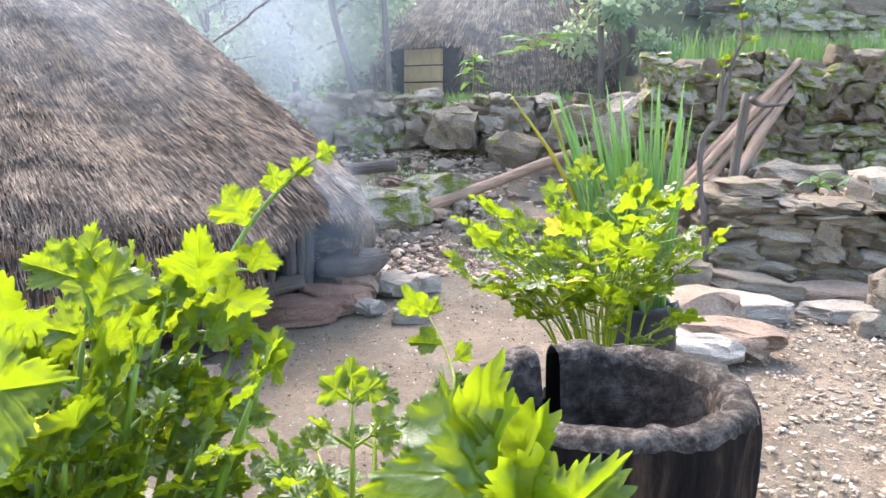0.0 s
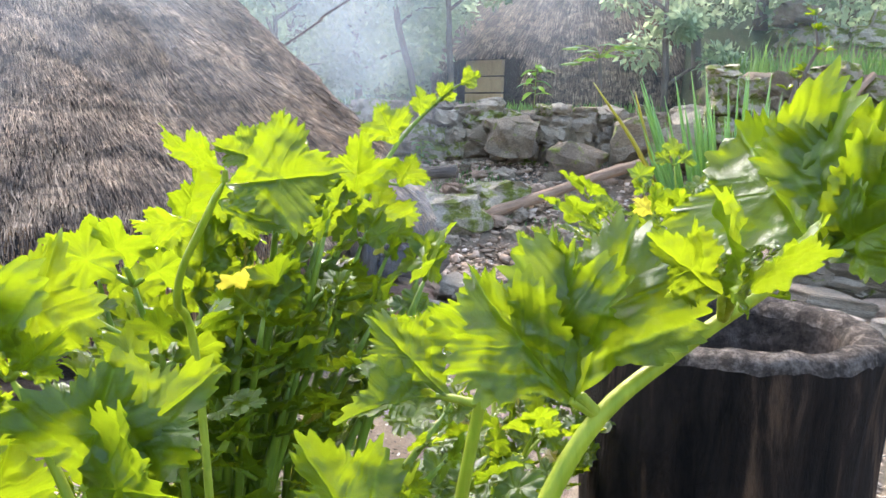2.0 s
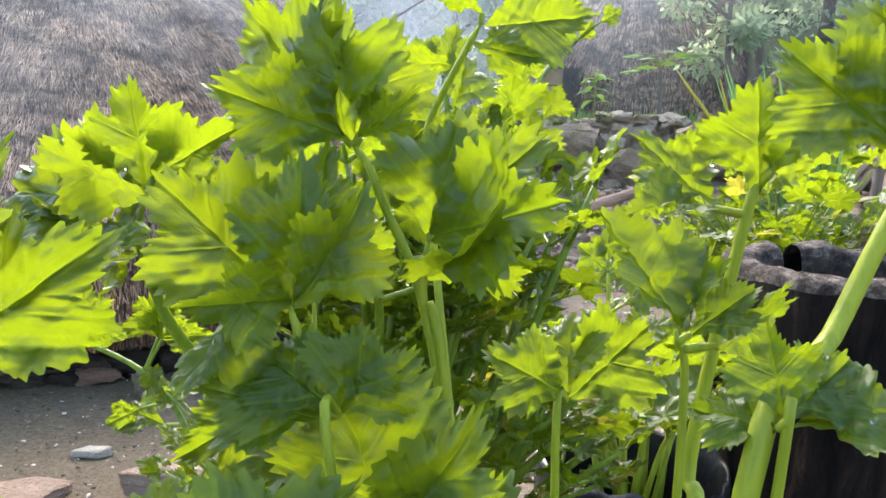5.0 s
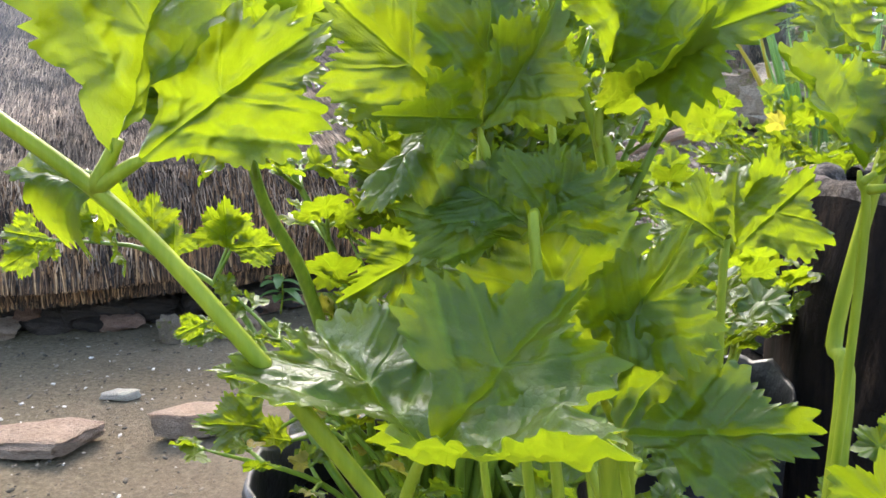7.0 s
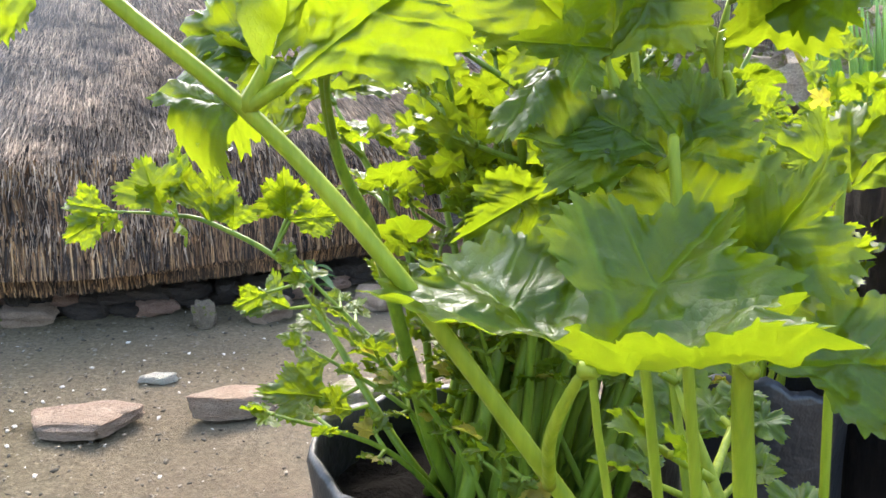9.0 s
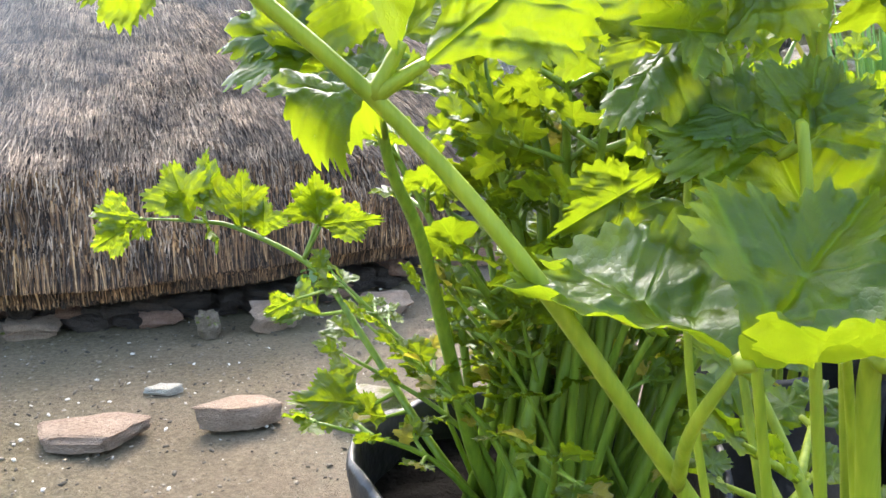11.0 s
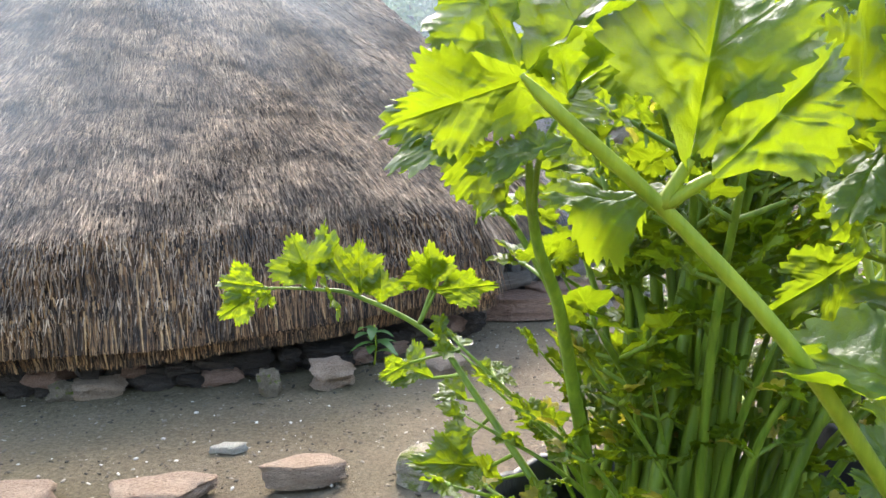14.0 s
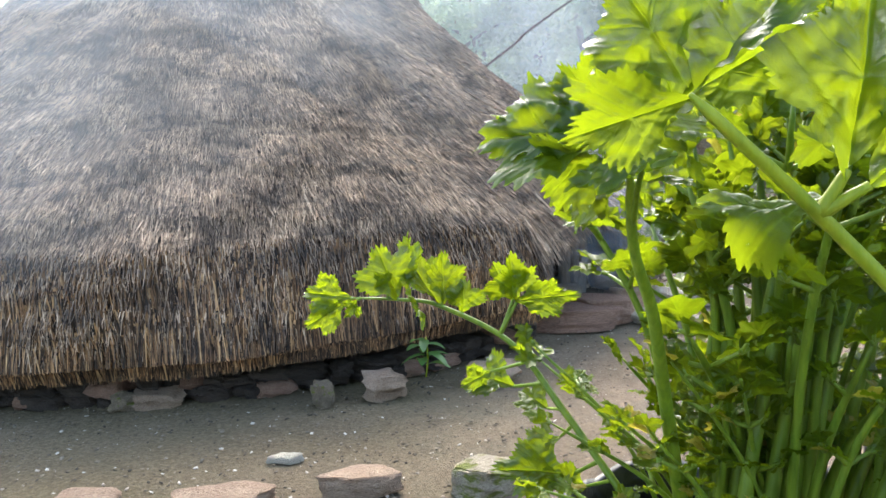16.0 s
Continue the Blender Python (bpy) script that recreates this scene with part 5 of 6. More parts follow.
def herb(name, label, x, y, z, leaves, size, height, seed, mat="weed", spread=1.0):
    """A small broad-leaved weed."""
    r = random.Random(seed)
    ob = thing(name, label, "weed", (x, y, z), 0, "weeds")
    v, f = tube(curve_points([(0, 0, 0), (0.01, 0, height * 0.5), (0, 0.01, height)], 3), [0.004] * 7, 6)
    part("stem", mesh_from("stem", v, f, M["stalk"]), ob)
    for k in range(leaves):
        a = 2.4 * k + r.uniform(-0.3, 0.3)
        up = height * (0.3 + 0.7 * k / leaves)
        d = Vector((math.cos(a), math.sin(a), r.uniform(0.1, 0.6)))
        L, W = size * r.uniform(0.7, 1.1), size * 0.36 * spread
        side = Vector((-math.sin(a), math.cos(a), 0))
        vs, fs = [], []
        for i in range(7):
            u = i / 6
            w = W * math.sin(math.pi * min(1, u * 0.92 + 0.04)) ** 0.8
            c = Vector((0, 0, up)) + d * (L * u) - Vector((0, 0, 0.5 * L * u * u))
            vs += [c - side * w * 0.5 + Vector((0, 0, 0.15 * w)), c, c + side * w * 0.5 + Vector((0, 0, 0.15 * w))]
        for i in range(6):
            fs += [(3 * i, 3 * i + 1, 3 * i + 4, 3 * i + 3), (3 * i + 1, 3 * i + 2, 3 * i + 5, 3 * i + 4)]
        part("leaf", mesh_from("leaf", vs, fs, M[mat]), ob)
    return ob


herb("weed", "small green weed growing from the hut's footing", -1.52, 2.98, 0.06, 11, 0.12, 0.17, 1)
herb("weed", "young broad-leaved weed on the low terrace", 2.25, 5.95, 0.6, 9, 0.16, 0.14, 2)
herb("weed", "young broad-leaved weed at the mossy wall", 2.5, 6.0, 0.6, 8, 0.13, 0.12, 3)
herb("weed", "small weed sprouting below the boulder wall", -1.45, 8.1, 0.62, 9, 0.16, 0.3, 4)
herb("weed", "small weed on the stony slope", 0.9, 6.9, 0.3, 8, 0.13, 0.1, 5)
herb("weed", "leafy weed before the far hut", -0.35, 8.9, 1.27, 12, 0.22, 0.5, 6)

# ---- spring onions in their bag ----
polybag("grow_bag", "black plastic grow bag with spring onions", 0.35, 2.05, 0.5, 0.71, 0.085, 16)
loose("flat_stone", "flat stone under the onion bag", "stone", STONES["stone"][2], 0.35, 2.05, 0.25, 0.3, 0.3, 0.5)
onion = thing("spring_onions", "clump of tall blue-green spring onions in a bag", "onions", (0.34, 2.04, 0.66))
r = random.Random(77)
for k in range(64):
    a, q = r.uniform(0, 6.283), r.random() ** 0.6
    h = r.uniform(0.38, 0.6)
    lean = Vector((0.12 * math.cos(a) * q - 0.07 + r.uniform(-0.03, 0.03), 0.09 * math.sin(a) * q, h))
    foot = Vector((0.06 * math.cos(a) * q, 0.06 * math.sin(a) * q, 0))
    pts = curve_points([foot, foot + lean * 0.5 + Vector((0, 0, 0.02)), foot + lean], 4)
    w = r.uniform(0.0045, 0.008)
    v, f = tube(pts, [w * 0.6, w * 0.8, w, w, w, w * 0.9, w * 0.7, w * 0.45, w * 0.08], 8)
    part("onion_leaf", mesh_from("onion_leaf", v, f, M["onion"]), onion)
for end, bend in (((-0.34, 0.02, 0.56), (-0.2, 0, 0.36)), ((0.05, 0, 0.5), (0.02, 0, 0.3)), ((-0.24, 0, 0.54), (-0.17, 0, 0.33))):
    v, f = tube(curve_points([(-0.03, 0, 0), bend, end], 4), [0.004, 0.006, 0.007, 0.007, 0.006, 0.005, 0.004, 0.003, 0.001], 8)
    part("onion_leaf", mesh_from("onion_leaf", v, f, M["celery_old"]), onion, label="yellowing onion leaf")


# ---- logs, poles and posts ----
def log(name, label, category, ctrl, radii, mat, sides=12, group="", knots=0.12, seed=0):
    """A barked or split log with uneven section."""
    pts = curve_points(ctrl, 6)
    n = len(pts)
    rs = np.interp(np.linspace(0, 1, n), np.linspace(0, 1, len(radii)), radii)
    v, f = tube(pts, list(rs), sides)
    out = []
    for i, p in enumerate(v):
        c = pts[min(i // sides, n - 1)]
        k = 1 + knots * noise.noise(Vector((p.x * 5 + seed, p.y * 5, p.z * 5))) * 2.4 + 2.2 * knots * noise.noise(Vector((1.3 * (i % sides), 0.05 * (i // sides), seed * 3.7)))
        out.append(c + (p - c) * k)
    way = (pts[-1] - pts[0]).to_track_quat("Z", "Y").to_matrix().to_4x4()
    m4 = Matrix.Translation(pts[0]) @ way
    back = m4.inverted()
    ob = new(name, mesh_from(name, [back @ p for p in out], f, mat))
    ob.matrix_basis = m4
    return tagged(ob, label, category, group)


log("lying_log", "long peeled brown log lying across the slope", "log", [(-1.25, 6.75, 0.2), (-0.54, 7.0, 0.36), (0.31, 7.5, 0.66), (0.8, 7.75, 0.8)], [0.065, 0.055, 0.05, 0.045], M["log"], seed=1)
log("short_log", "short dark log propped on the bank", "log", [(-1.5, 6.95, 0.62), (-0.92, 6.88, 0.69)], [0.06, 0.06], M["grey_wood"], seed=2)
log("leaning_pole", "peeled reddish-brown pole leaning on the terrace wall", "pole", [(1.05, 6.35, 0.22), (1.7, 6.75, 0.86), (2.42, 7.15, 1.55)], [0.040, 0.037, 0.032], M["log"], group="leaning poles", seed=3)
log("leaning_pole", "peeled brown pole leaning on the terrace wall", "pole", [(1.18, 6.25, 0.2), (1.75, 6.6, 0.78), (2.36, 7.05, 1.43)], [0.036, 0.035, 0.029], M["log"], group="leaning poles", seed=4)
log("leaning_pole", "split brown pole at the bottom of the stack", "pole", [(1.22, 6.2, 0.08), (1.7, 6.4, 0.5), (2.1, 6.75, 0.95)], [0.037, 0.033, 0.029], M["log"], group="leaning poles", seed=5)
log("leaning_pole", "steep dark plank leaning on the terrace wall", "pole", [(1.74, 6.3, 0.6), (2.05, 6.7, 1.0), (2.38, 7.05, 1.34)], [0.036, 0.040, 0.036], M["log"], group="leaning poles", seed=6)
log("leaning_pole", "thin pole lying under the stack of poles", "pole", [(1.1, 6.1, 0.06), (1.6, 6.35, 0.36), (2.0, 6.6, 0.72)], [0.036, 0.036, 0.029], M["log"], group="leaning poles", seed=7)
log("leaning_pole", "thin peeled pole on top of the leaning stack", "pole", [(1.12, 6.2, 0.3), (1.74, 6.62, 0.9), (2.44, 7.08, 1.6)], [0.03, 0.032, 0.026], M["log"], group="leaning poles", seed=17)
log("wooden_post", "short upright weathered post on the terrace", "post", [(1.62, 5.88, 0.5), (1.64, 5.9, 0.8), (1.69, 5.9, 1.3)], [0.034, 0.033, 0.03], M["bark"], seed=8)
live = thing("live_post", "crooked live post with fresh yellow-green shoots", "post", (1.33, 5.42, 0.0))
for name, ctrl, radii in (("trunk", [(0.04, 0, 0.0), (0.01, 0, 0.42), (-0.03, 0.03, 0.69), (-0.04, 0.03, 0.98), (0.07, 0.03, 1.15), (0.10, 0.03, 1.42)], [0.026, 0.024, 0.022, 0.02, 0.018, 0.016]), ("branch", [(0.09, 0.03, 1.2), (0.10, 0.03, 1.4), (0.17, 0.03, 1.6), (0.22, 0.03, 1.64)], [0.015, 0.014, 0.012, 0.01]), ("branch", [(0.05, 0.03, 1.1), (0.06, 0.02, 1.3), (0.05, 0.02, 1.44)], [0.018, 0.017, 0.014]), ("branch", [(0.33, 0.3, 1.26), (0.45, 0.4, 1.22), (0.62, 0.45, 1.23)], [0.022, 0.016, 0.01]), ("shoot", [(0.18, 0.03, 1.6), (0.16, 0.03, 1.72), (0.15, 0.03, 1.84)], [0.01, 0.008, 0.005])):
    v, f = tube(curve_points(ctrl, 5), list(np.interp(np.linspace(0, 1, 5 * (len(ctrl) - 1) + 1), np.linspace(0, 1, len(radii)), radii)), 10)
    v = [p * 1.0 + Vector((0.016 * noise.noise(p * 9), 0.012 * noise.noise(p * 14 + Vector((9, 0, 0))), 0)) for p in v]
    part(name, mesh_from(name, v, f, M["bark"]), live)
r = random.Random(4)
for bx, bz in ((0.15, 1.84), (0.16, 1.74), (0.22, 1.62), (0.11, 1.5), (0.02, 1.38), (0.06, 1.45)):
    for k in range(4):
        a = r.uniform(0, 6.28)
        d = Vector((math.cos(a), 0.4 * math.sin(a), r.uniform(0.2, 1.0))).normalized()
        m4 = Matrix.Translation((bx, 0.03, bz)) @ d.to_track_quat("Y", "Z").to_matrix().to_4x4() @ Matrix.Diagonal((0.05, 0.075, 0.06, 1))
        part("leaf", r.choice(LEAFLETS), live, m4)

# ---- loose stones by the low wall ----
loose("stone_beam", "long squared grey stone lying before the low wall", "stone", slab_mesh("stone_beam", 31, M["stone"], 4), 1.55, 5.08, 0.10, 0.78, 0.26, 0.13, -12, 0, 6)
loose("flat_stone", "large pale flat stone in the yard", "stone", slab_mesh("flat_stone", 32, M["stone_pale"], 6), 1.38, 4.72, 0.05, 0.62, 0.42, 0.12, -10)
loose("flat_stone", "rounded flat brown stone", "stone", STONES["stone_red"][3], 1.1, 3.98, 0.06, 0.5, 0.22, 0.16, -28, group="stones by the low wall")
loose("flat_stone", "pale rough stone half hidden behind a bag", "stone", STONES["stone_pale"][3], 0.93, 3.85, 0.05, 0.36, 0.26, 0.14, -20, group="stones by the low wall")
loose("flat_stone", "rough brown stone behind a bag", "stone", STONES["stone_red"][0], 1.05, 4.35, 0.09, 0.42, 0.3, 0.22, 10, group="stones by the low wall")
loose("field_stone", "dark rounded stone by the low wall", "stone", STONES["stone_dark"][0], 1.13, 5.1, 0.12, 0.3, 0.26, 0.26, 10, group="stones by the low wall")
loose("flat_stone", "broken flat pale stone in the yard", "stone", slab_mesh("flat_stone", 33, M["stone_pale"], 5), 2.0, 4.75, 0.03, 0.52, 0.34, 0.08, 12)
loose("flat_stone", "wide flat stone paving before the low wall", "stone", slab_mesh("flat_stone", 34, M["stone_red"], 6), 2.15, 5.2, 0.04, 0.7, 0.42, 0.09, 6)
loose("field_stone", "small squarish grey stone in the gravel", "stone", STONES["stone"][5], 1.99, 4.42, 0.05, 0.14, 0.12, 0.11, 10, group="stones by the low wall")
loose("stone_block", "upright grey stone block at the yard's edge", "stone", STONES["stone"][6], 2.28, 4.75, 0.12, 0.26, 0.22, 0.28, 10, group="stones by the low wall")
loose("boulder", "large flat-topped boulder in the terrace wall", "boulder", STONES["stone_dark"][0], -0.55, 8.2, 0.98, 0.5, 0.45, 0.34, 10, group="boulders of the terrace wall")
loose("boulder", "pointed dark boulder below the terrace wall", "boulder", STONES["stone_dark"][2], 0.12, 7.95, 0.75, 0.5, 0.4, 0.34, -12, 0, 12, group="boulders of the terrace wall")
loose("boulder", "slanting grey boulder in the terrace wall", "boulder", STONES["stone_dark"][4], 0.75, 8.15, 1.0, 0.52, 0.4, 0.34, -15, 0, -10, group="boulders of the terrace wall")
loose("boulder", "brown slanting boulder beside the terrace wall", "boulder", STONES["stone"][1], 1.15, 8.1, 1.0, 0.6, 0.4, 0.46, -10, 0, -14, group="boulders of the terrace wall")
loose("boulder", "broad flat-topped boulder on the low wall", "boulder", STONES["stone_dark"][3], 1.66, 5.68, 0.64, 0.5, 0.36, 0.14, 5, group="boulders on the low wall")
loose("boulder", "rounded grey boulder at the low wall's corner", "boulder", STONES["stone_dark"][5], 1.5, 5.55, 0.57, 0.34, 0.3, 0.15, -8, group="boulders on the low wall")
loose("boulder", "flat grey slab on the low terrace", "boulder", STONES["stone"][2], 2.25, 6.4, 0.66, 0.6, 0.4, 0.22, 20, group="boulders on the low wall")
loose("boulder", "squarish stone on the low wall", "boulder", STONES["stone"][0], 2.55, 5.55, 0.68, 0.4, 0.3, 0.22, 2, group="boulders on the low wall")
loose("mossy_rock", "low mossy rock bank beside the lying log", "rock", STONES["stone_moss"][3], -1.0, 6.9, 0.28, 0.6, 0.45, 0.38, 5)
loose("mossy_rock", "dark rock beside the lying log", "rock", STONES["stone_moss"][5], -0.6, 7.25, 0.4, 0.5, 0.4, 0.34, 25)
r = random.Random(12)
for k in range(70):
    x, y = r.uniform(-1.6, 1.3), r.uniform(6.4, 8.1)
    s = r.uniform(0.05, 0.14)
    kind = r.choice(["stone", "stone_red", "stone_dark", "stone_red"])
    word = {"stone": "loose grey stone on the rubble slope", "stone_dark": "loose dark stone on the rubble slope", "stone_red": "loose reddish stone on the rubble slope"}[kind]
    loose("rubble_stone", word, "stone", r.choice(STONES[kind]), x, y, float(ground_height(np.array(x), np.array(y))) + 0.2 * s, s * 1.3, s, s * 0.75, r.uniform(0, 180), r.uniform(-12, 12), 0, "rubble on the slope")

# entrance of the hut: stone step, bench log and trough
loose("door_slab", "broad reddish stone slab before the hut's door", "stone slab", slab_mesh("door_slab", 41, M["stone_door"], 7), -1.20, 4.36, 0.05, 0.72, 0.36, 0.12, 22)
loose("door_slab", "reddish stone slab beside the hut's door", "stone slab", slab_mesh("door_slab", 42, M["stone_door"], 6), -0.98, 4.62, 0.06, 0.5, 0.34, 0.13, 15)
loose("field_stone", "reddish stone at the door step", "stone", STONES["stone_red"][2], -0.90, 4.82, 0.07, 0.22, 0.18, 0.16, 15, group="stones at the door")
loose("field_stone", "pale stone near the door step", "stone", STONES["stone_pale"][1], -0.66, 5.0, 0.05, 0.22, 0.2, 0.14, 30, group="stones at the door")
loose("field_stone", "white flat stone near the door step", "stone", slab_mesh("field_stone", 44, M["stone_pale"], 5), -0.52, 5.15, 0.05, 0.26, 0.2, 0.1, 10, group="stones at the door")
loose("field_stone", "pale flat stone in the yard path", "stone", slab_mesh("field_stone", 45, M["stone_pale"], 5), -0.52, 4.42, 0.03, 0.28, 0.22, 0.07, 30, group="stones at the door")
loose("field_stone", "small pale stone in the yard path", "stone", STONES["stone_pale"][5], -0.75, 4.55, 0.03, 0.16, 0.12, 0.08, 60, group="stones at the door")
log("door_log", "grey hewn log lying at the hut's door", "log", [(-1.62, 4.2, 0.12), (-1.35, 4.42, 0.15), (-1.16, 4.56, 0.17)], [0.05, 0.055, 0.045], M["grey_wood"], seed=11)
log("wooden_trough", "rounded hollow log trough at the hut's door", "trough", [(-1.12, 4.8, 0.2), (-0.98, 4.9, 0.2), (-0.84, 5.0, 0.22), (-0.74, 5.06, 0.25)], [0.05, 0.1, 0.1, 0.04], M["grey_wood"], seed=12)

# ---- second hut, farther up ----
far_hut = thing("thatched_hut", "second thatched hut up the terrace with a bamboo door", "hut", (0.15, 12.6, 1.27))
v, f = [], []
for i, (rr, z) in enumerate([(2.05, 0.45), (2.15, 0.55), (1.95, 0.95), (1.5, 1.55), (0.9, 2.2), (0.05, 2.9)]):
    for k in range(72):
        a = 2 * math.pi * k / 72
        q = rr + 0.05 * noise.noise(Vector((3 * math.cos(a), 3 * math.sin(a), z)))
        v.append((q * math.cos(a), q * math.sin(a), z))
for i in range(5):
    for k in range(72):
        n1 = (k + 1) % 72
        if i < 2 and -148 < 5 * k - 360 < -108:
            continue
        f.append((i * 72 + k, i * 72 + n1, (i + 1) * 72 + n1, (i + 1) * 72 + k))
part("roof", mesh_from("roof", v, f, M["thatch_bed"]), far_hut)
n = 26000
a2, u2 = rng.uniform(-math.pi, 0.1, n), rng.random(n)
zz = 0.42 + 2.3 * u2 ** 1.3
rr = np.interp(zz, [0.3, 0.55, 0.95, 1.55, 2.2, 2.9], [2.12, 2.17, 1.98, 1.53, 0.93, 0.06])
L = rng.uniform(0.12, 0.45, n)
z1 = zz - L
r1 = np.interp(z1, [-0.3, 0.3, 0.55, 0.95, 1.55, 2.2, 2.9], [2.1, 2.15, 2.2, 2.0, 1.56, 0.96, 0.08]) + 0.03
da = rng.normal(0, 0.02, n)
w = rng.uniform(0.006, 0.014, n)[:, None]
sd = np.stack([-np.sin(a2), np.cos(a2), 0 * a2], 1) * w
p0 = np.stack([rr * np.cos(a2), rr * np.sin(a2), zz], 1)
p1 = np.stack([r1 * np.cos(a2 + da), r1 * np.sin(a2 + da), np.maximum(z1, 0.02)], 1)
ok = ~((np.degrees(a2) > -148) & (np.degrees(a2) < -108) & (z1 < 0.66))
sv = np.stack([p0 - sd, p0 + sd, p1 + sd * 0.5, p1 - sd * 0.5], 1)[ok].reshape(-1, 3)
tagged(part("thatch", quads_mesh("thatch", sv, np.arange(len(sv)).reshape(-1, 4), M["straw"]), far_hut), kind="stuff")
v, f = [], []
for k in range(41):
    a = -math.pi + math.pi * 1.1 * k / 40
    v += [(1.8 * math.cos(a), 1.8 * math.sin(a), -0.1), (1.8 * math.cos(a), 1.8 * math.sin(a), 0.9)]
for k in range(40):
    f.append((2 * k, 2 * k + 2, 2 * k + 3, 2 * k + 1))
part("wall", mesh_from("wall", v, f, M["thatch_bed"]), far_hut)
for row in range(3):
    a0 = math.radians(-128)
    m4 = Matrix.Translation((2.02 * math.cos(a0), 2.02 * math.sin(a0), 0.13 + 0.22 * row)) @ pose(0, 0, 0, 0, 0, -128 + 90)
    bv = [(x, y, z) for z in (-0.1, 0.1) for x, y in ((-0.33, -0.03), (0.33, -0.03), (0.33, 0.03), (-0.33, 0.03))]
    part("door_board", mesh_from("door_board", bv, [(3, 2, 1, 0), (4, 5, 6, 7), (0, 1, 5, 4), (1, 2, 6, 5), (2, 3, 7, 6), (3, 0, 4, 7)], M["bamboo"], False), far_hut, m4)


# ---- trees and green growth ----
def leaf_cloud(name, centres, radii, count, size, mat, seed, droop=0.3):
    """Many single leaves, bent along the middle, round several centres; gaps are left between clumps."""
    g = np.random.default_rng(seed)
    c = np.array(centres)[g.integers(0, len(centres), count)]
    rad = np.array(radii)[:, None]
    d = g.normal(size=(count, 3))
    d /= np.linalg.norm(d, axis=1)[:, None]
    which = g.integers(0, len(centres), count)
    c = np.array(centres)[which]
    p = c + d * rad[which] * (g.random(count) ** 0.45)[:, None] * np.array([1, 1, 0.8])
    s = g.uniform(0.6, 1.3, count) * size
    y = d * 0.6 + g.normal(size=(count, 3)) * 0.6 - np.array([0, 0, droop])
    y /= np.linalg.norm(y, axis=1)[:, None]
    z = g.normal(size=(count, 3)) * 0.6 + np.array([0, -0.2, 1.0])
    x = np.cross(y, z)
    x /= np.linalg.norm(x, axis=1)[:, None]
    z = np.cross(x, y)
    base, tip = p, p + y * s[:, None]
    mid = p + y * (0.45 * s)[:, None]
    wl = mid - x * (0.26 * s)[:, None] + z * (0.08 * s)[:, None]
    wr = mid + x * (0.26 * s)[:, None] + z * (0.08 * s)[:, None]
    v = np.stack([base, wl, tip, wr], 1).reshape(-1, 3)
    k = 4 * np.arange(count)
    f = np.concatenate([np.stack([k, k + 2, k + 1], 1), np.stack([k, k + 3, k + 2], 1)])
    return quads_mesh(name, v, f, mat)


def tree(label, x, y, height, crown, count, leaf, seed, trunk=0.07, lean=(0, 0), clumps=7, low=0.45, limbs=5, group="trees behind the yard"):
    g = random.Random(seed)
    z0 = float(ground_height(np.array(x), np.array(y))) - 0.05
    ob = thing("tree", label, "tree", (x, y, z0), 0, group)
    top = Vector((lean[0], lean[1], height))
    pts = curve_points([(0, 0, 0), top * 0.35 + Vector((g.uniform(-0.2, 0.2), 0, 0)), top * 0.7 + Vector((g.uniform(-0.2, 0.2), 0, 0)), top], 5)
    v, f = tube(pts, list(np.linspace(trunk, trunk * 0.3, len(pts))), 10)
    v = [p + Vector((noise.noise(p * 5), noise.noise(p * 5 + Vector((4, 0, 0))), 0)) * trunk * 0.5 for p in v]
    centres = []
    for k in range(limbs):
        i = int((low + (0.95 - low) * k / max(1, limbs - 1)) * (len(pts) - 1))
        a = 2.4 * k + g.uniform(-0.4, 0.4)
        end = pts[i] + Vector((math.cos(a), math.sin(a), 0.45)) * crown * g.uniform(0.5, 0.9)
        lv, lf = tube(curve_points([pts[i], pts[i].lerp(end, 0.5) + Vector((0, 0, 0.08)), end], 3), list(np.linspace(trunk * 0.5, trunk * 0.12, 7)), 7)
        n0 = len(v)
        v += lv
        f += [tuple(q + n0 for q in face) for face in lf]
        centres.append(tuple(end))
    part("trunk", mesh_from("trunk", v, f, M["bark"]), ob)
    while len(centres) < clumps:
        a, q = g.uniform(0, 6.28), g.random() ** 0.5
        centres.append((lean[0] + crown * q * math.cos(a), lean[1] + crown * q * math.sin(a), height * g.uniform(low, 1.08)))
    radii = [crown * g.uniform(0.28, 0.5) for _ in centres]
    if count:
        part("crown", leaf_cloud("crown", centres, radii, count, leaf, M["tree_leaf"], seed), ob)
    return ob


tree("slim pale trunk rising behind the hut", -3.75, 12.0, 5.5, 1.2, 1500, 0.12, 1, 0.13, (-0.9, 0), low=0.75)
tree("slender dark trunk beside a pale one", -4.15, 12.3, 5.5, 1.2, 1500, 0.12, 2, 0.16, (-0.5, 0), low=0.75)
tree("leafy small tree with hanging branches", -2.7, 10.6, 2.2, 1.1, 5200, 0.11, 3, 0.06, (0.1, 0), 12, 0.2, 7)
tree("leafy small tree with a leaning trunk", -1.75, 9.7, 2.4, 0.8, 3200, 0.10, 4, 0.05, (-0.35, 0), 9, 0.45, 6)
tree("thin leaning tree on the terrace", -1.3, 9.3, 2.3, 0.6, 1500, 0.09, 5, 0.045, (-0.3, 0), 7, 0.5, 5)
tree("broad shrub behind the first hut", -3.6, 9.4, 1.6, 1.1, 4200, 0.1, 6, 0.05, (0, 0), 12, 0.15, 6)
tree("tree with a dense dark crown", -5.4, 13.5, 4.2, 1.8, 5200, 0.13, 7, 0.12, (0, 0), 12, 0.2, 8)
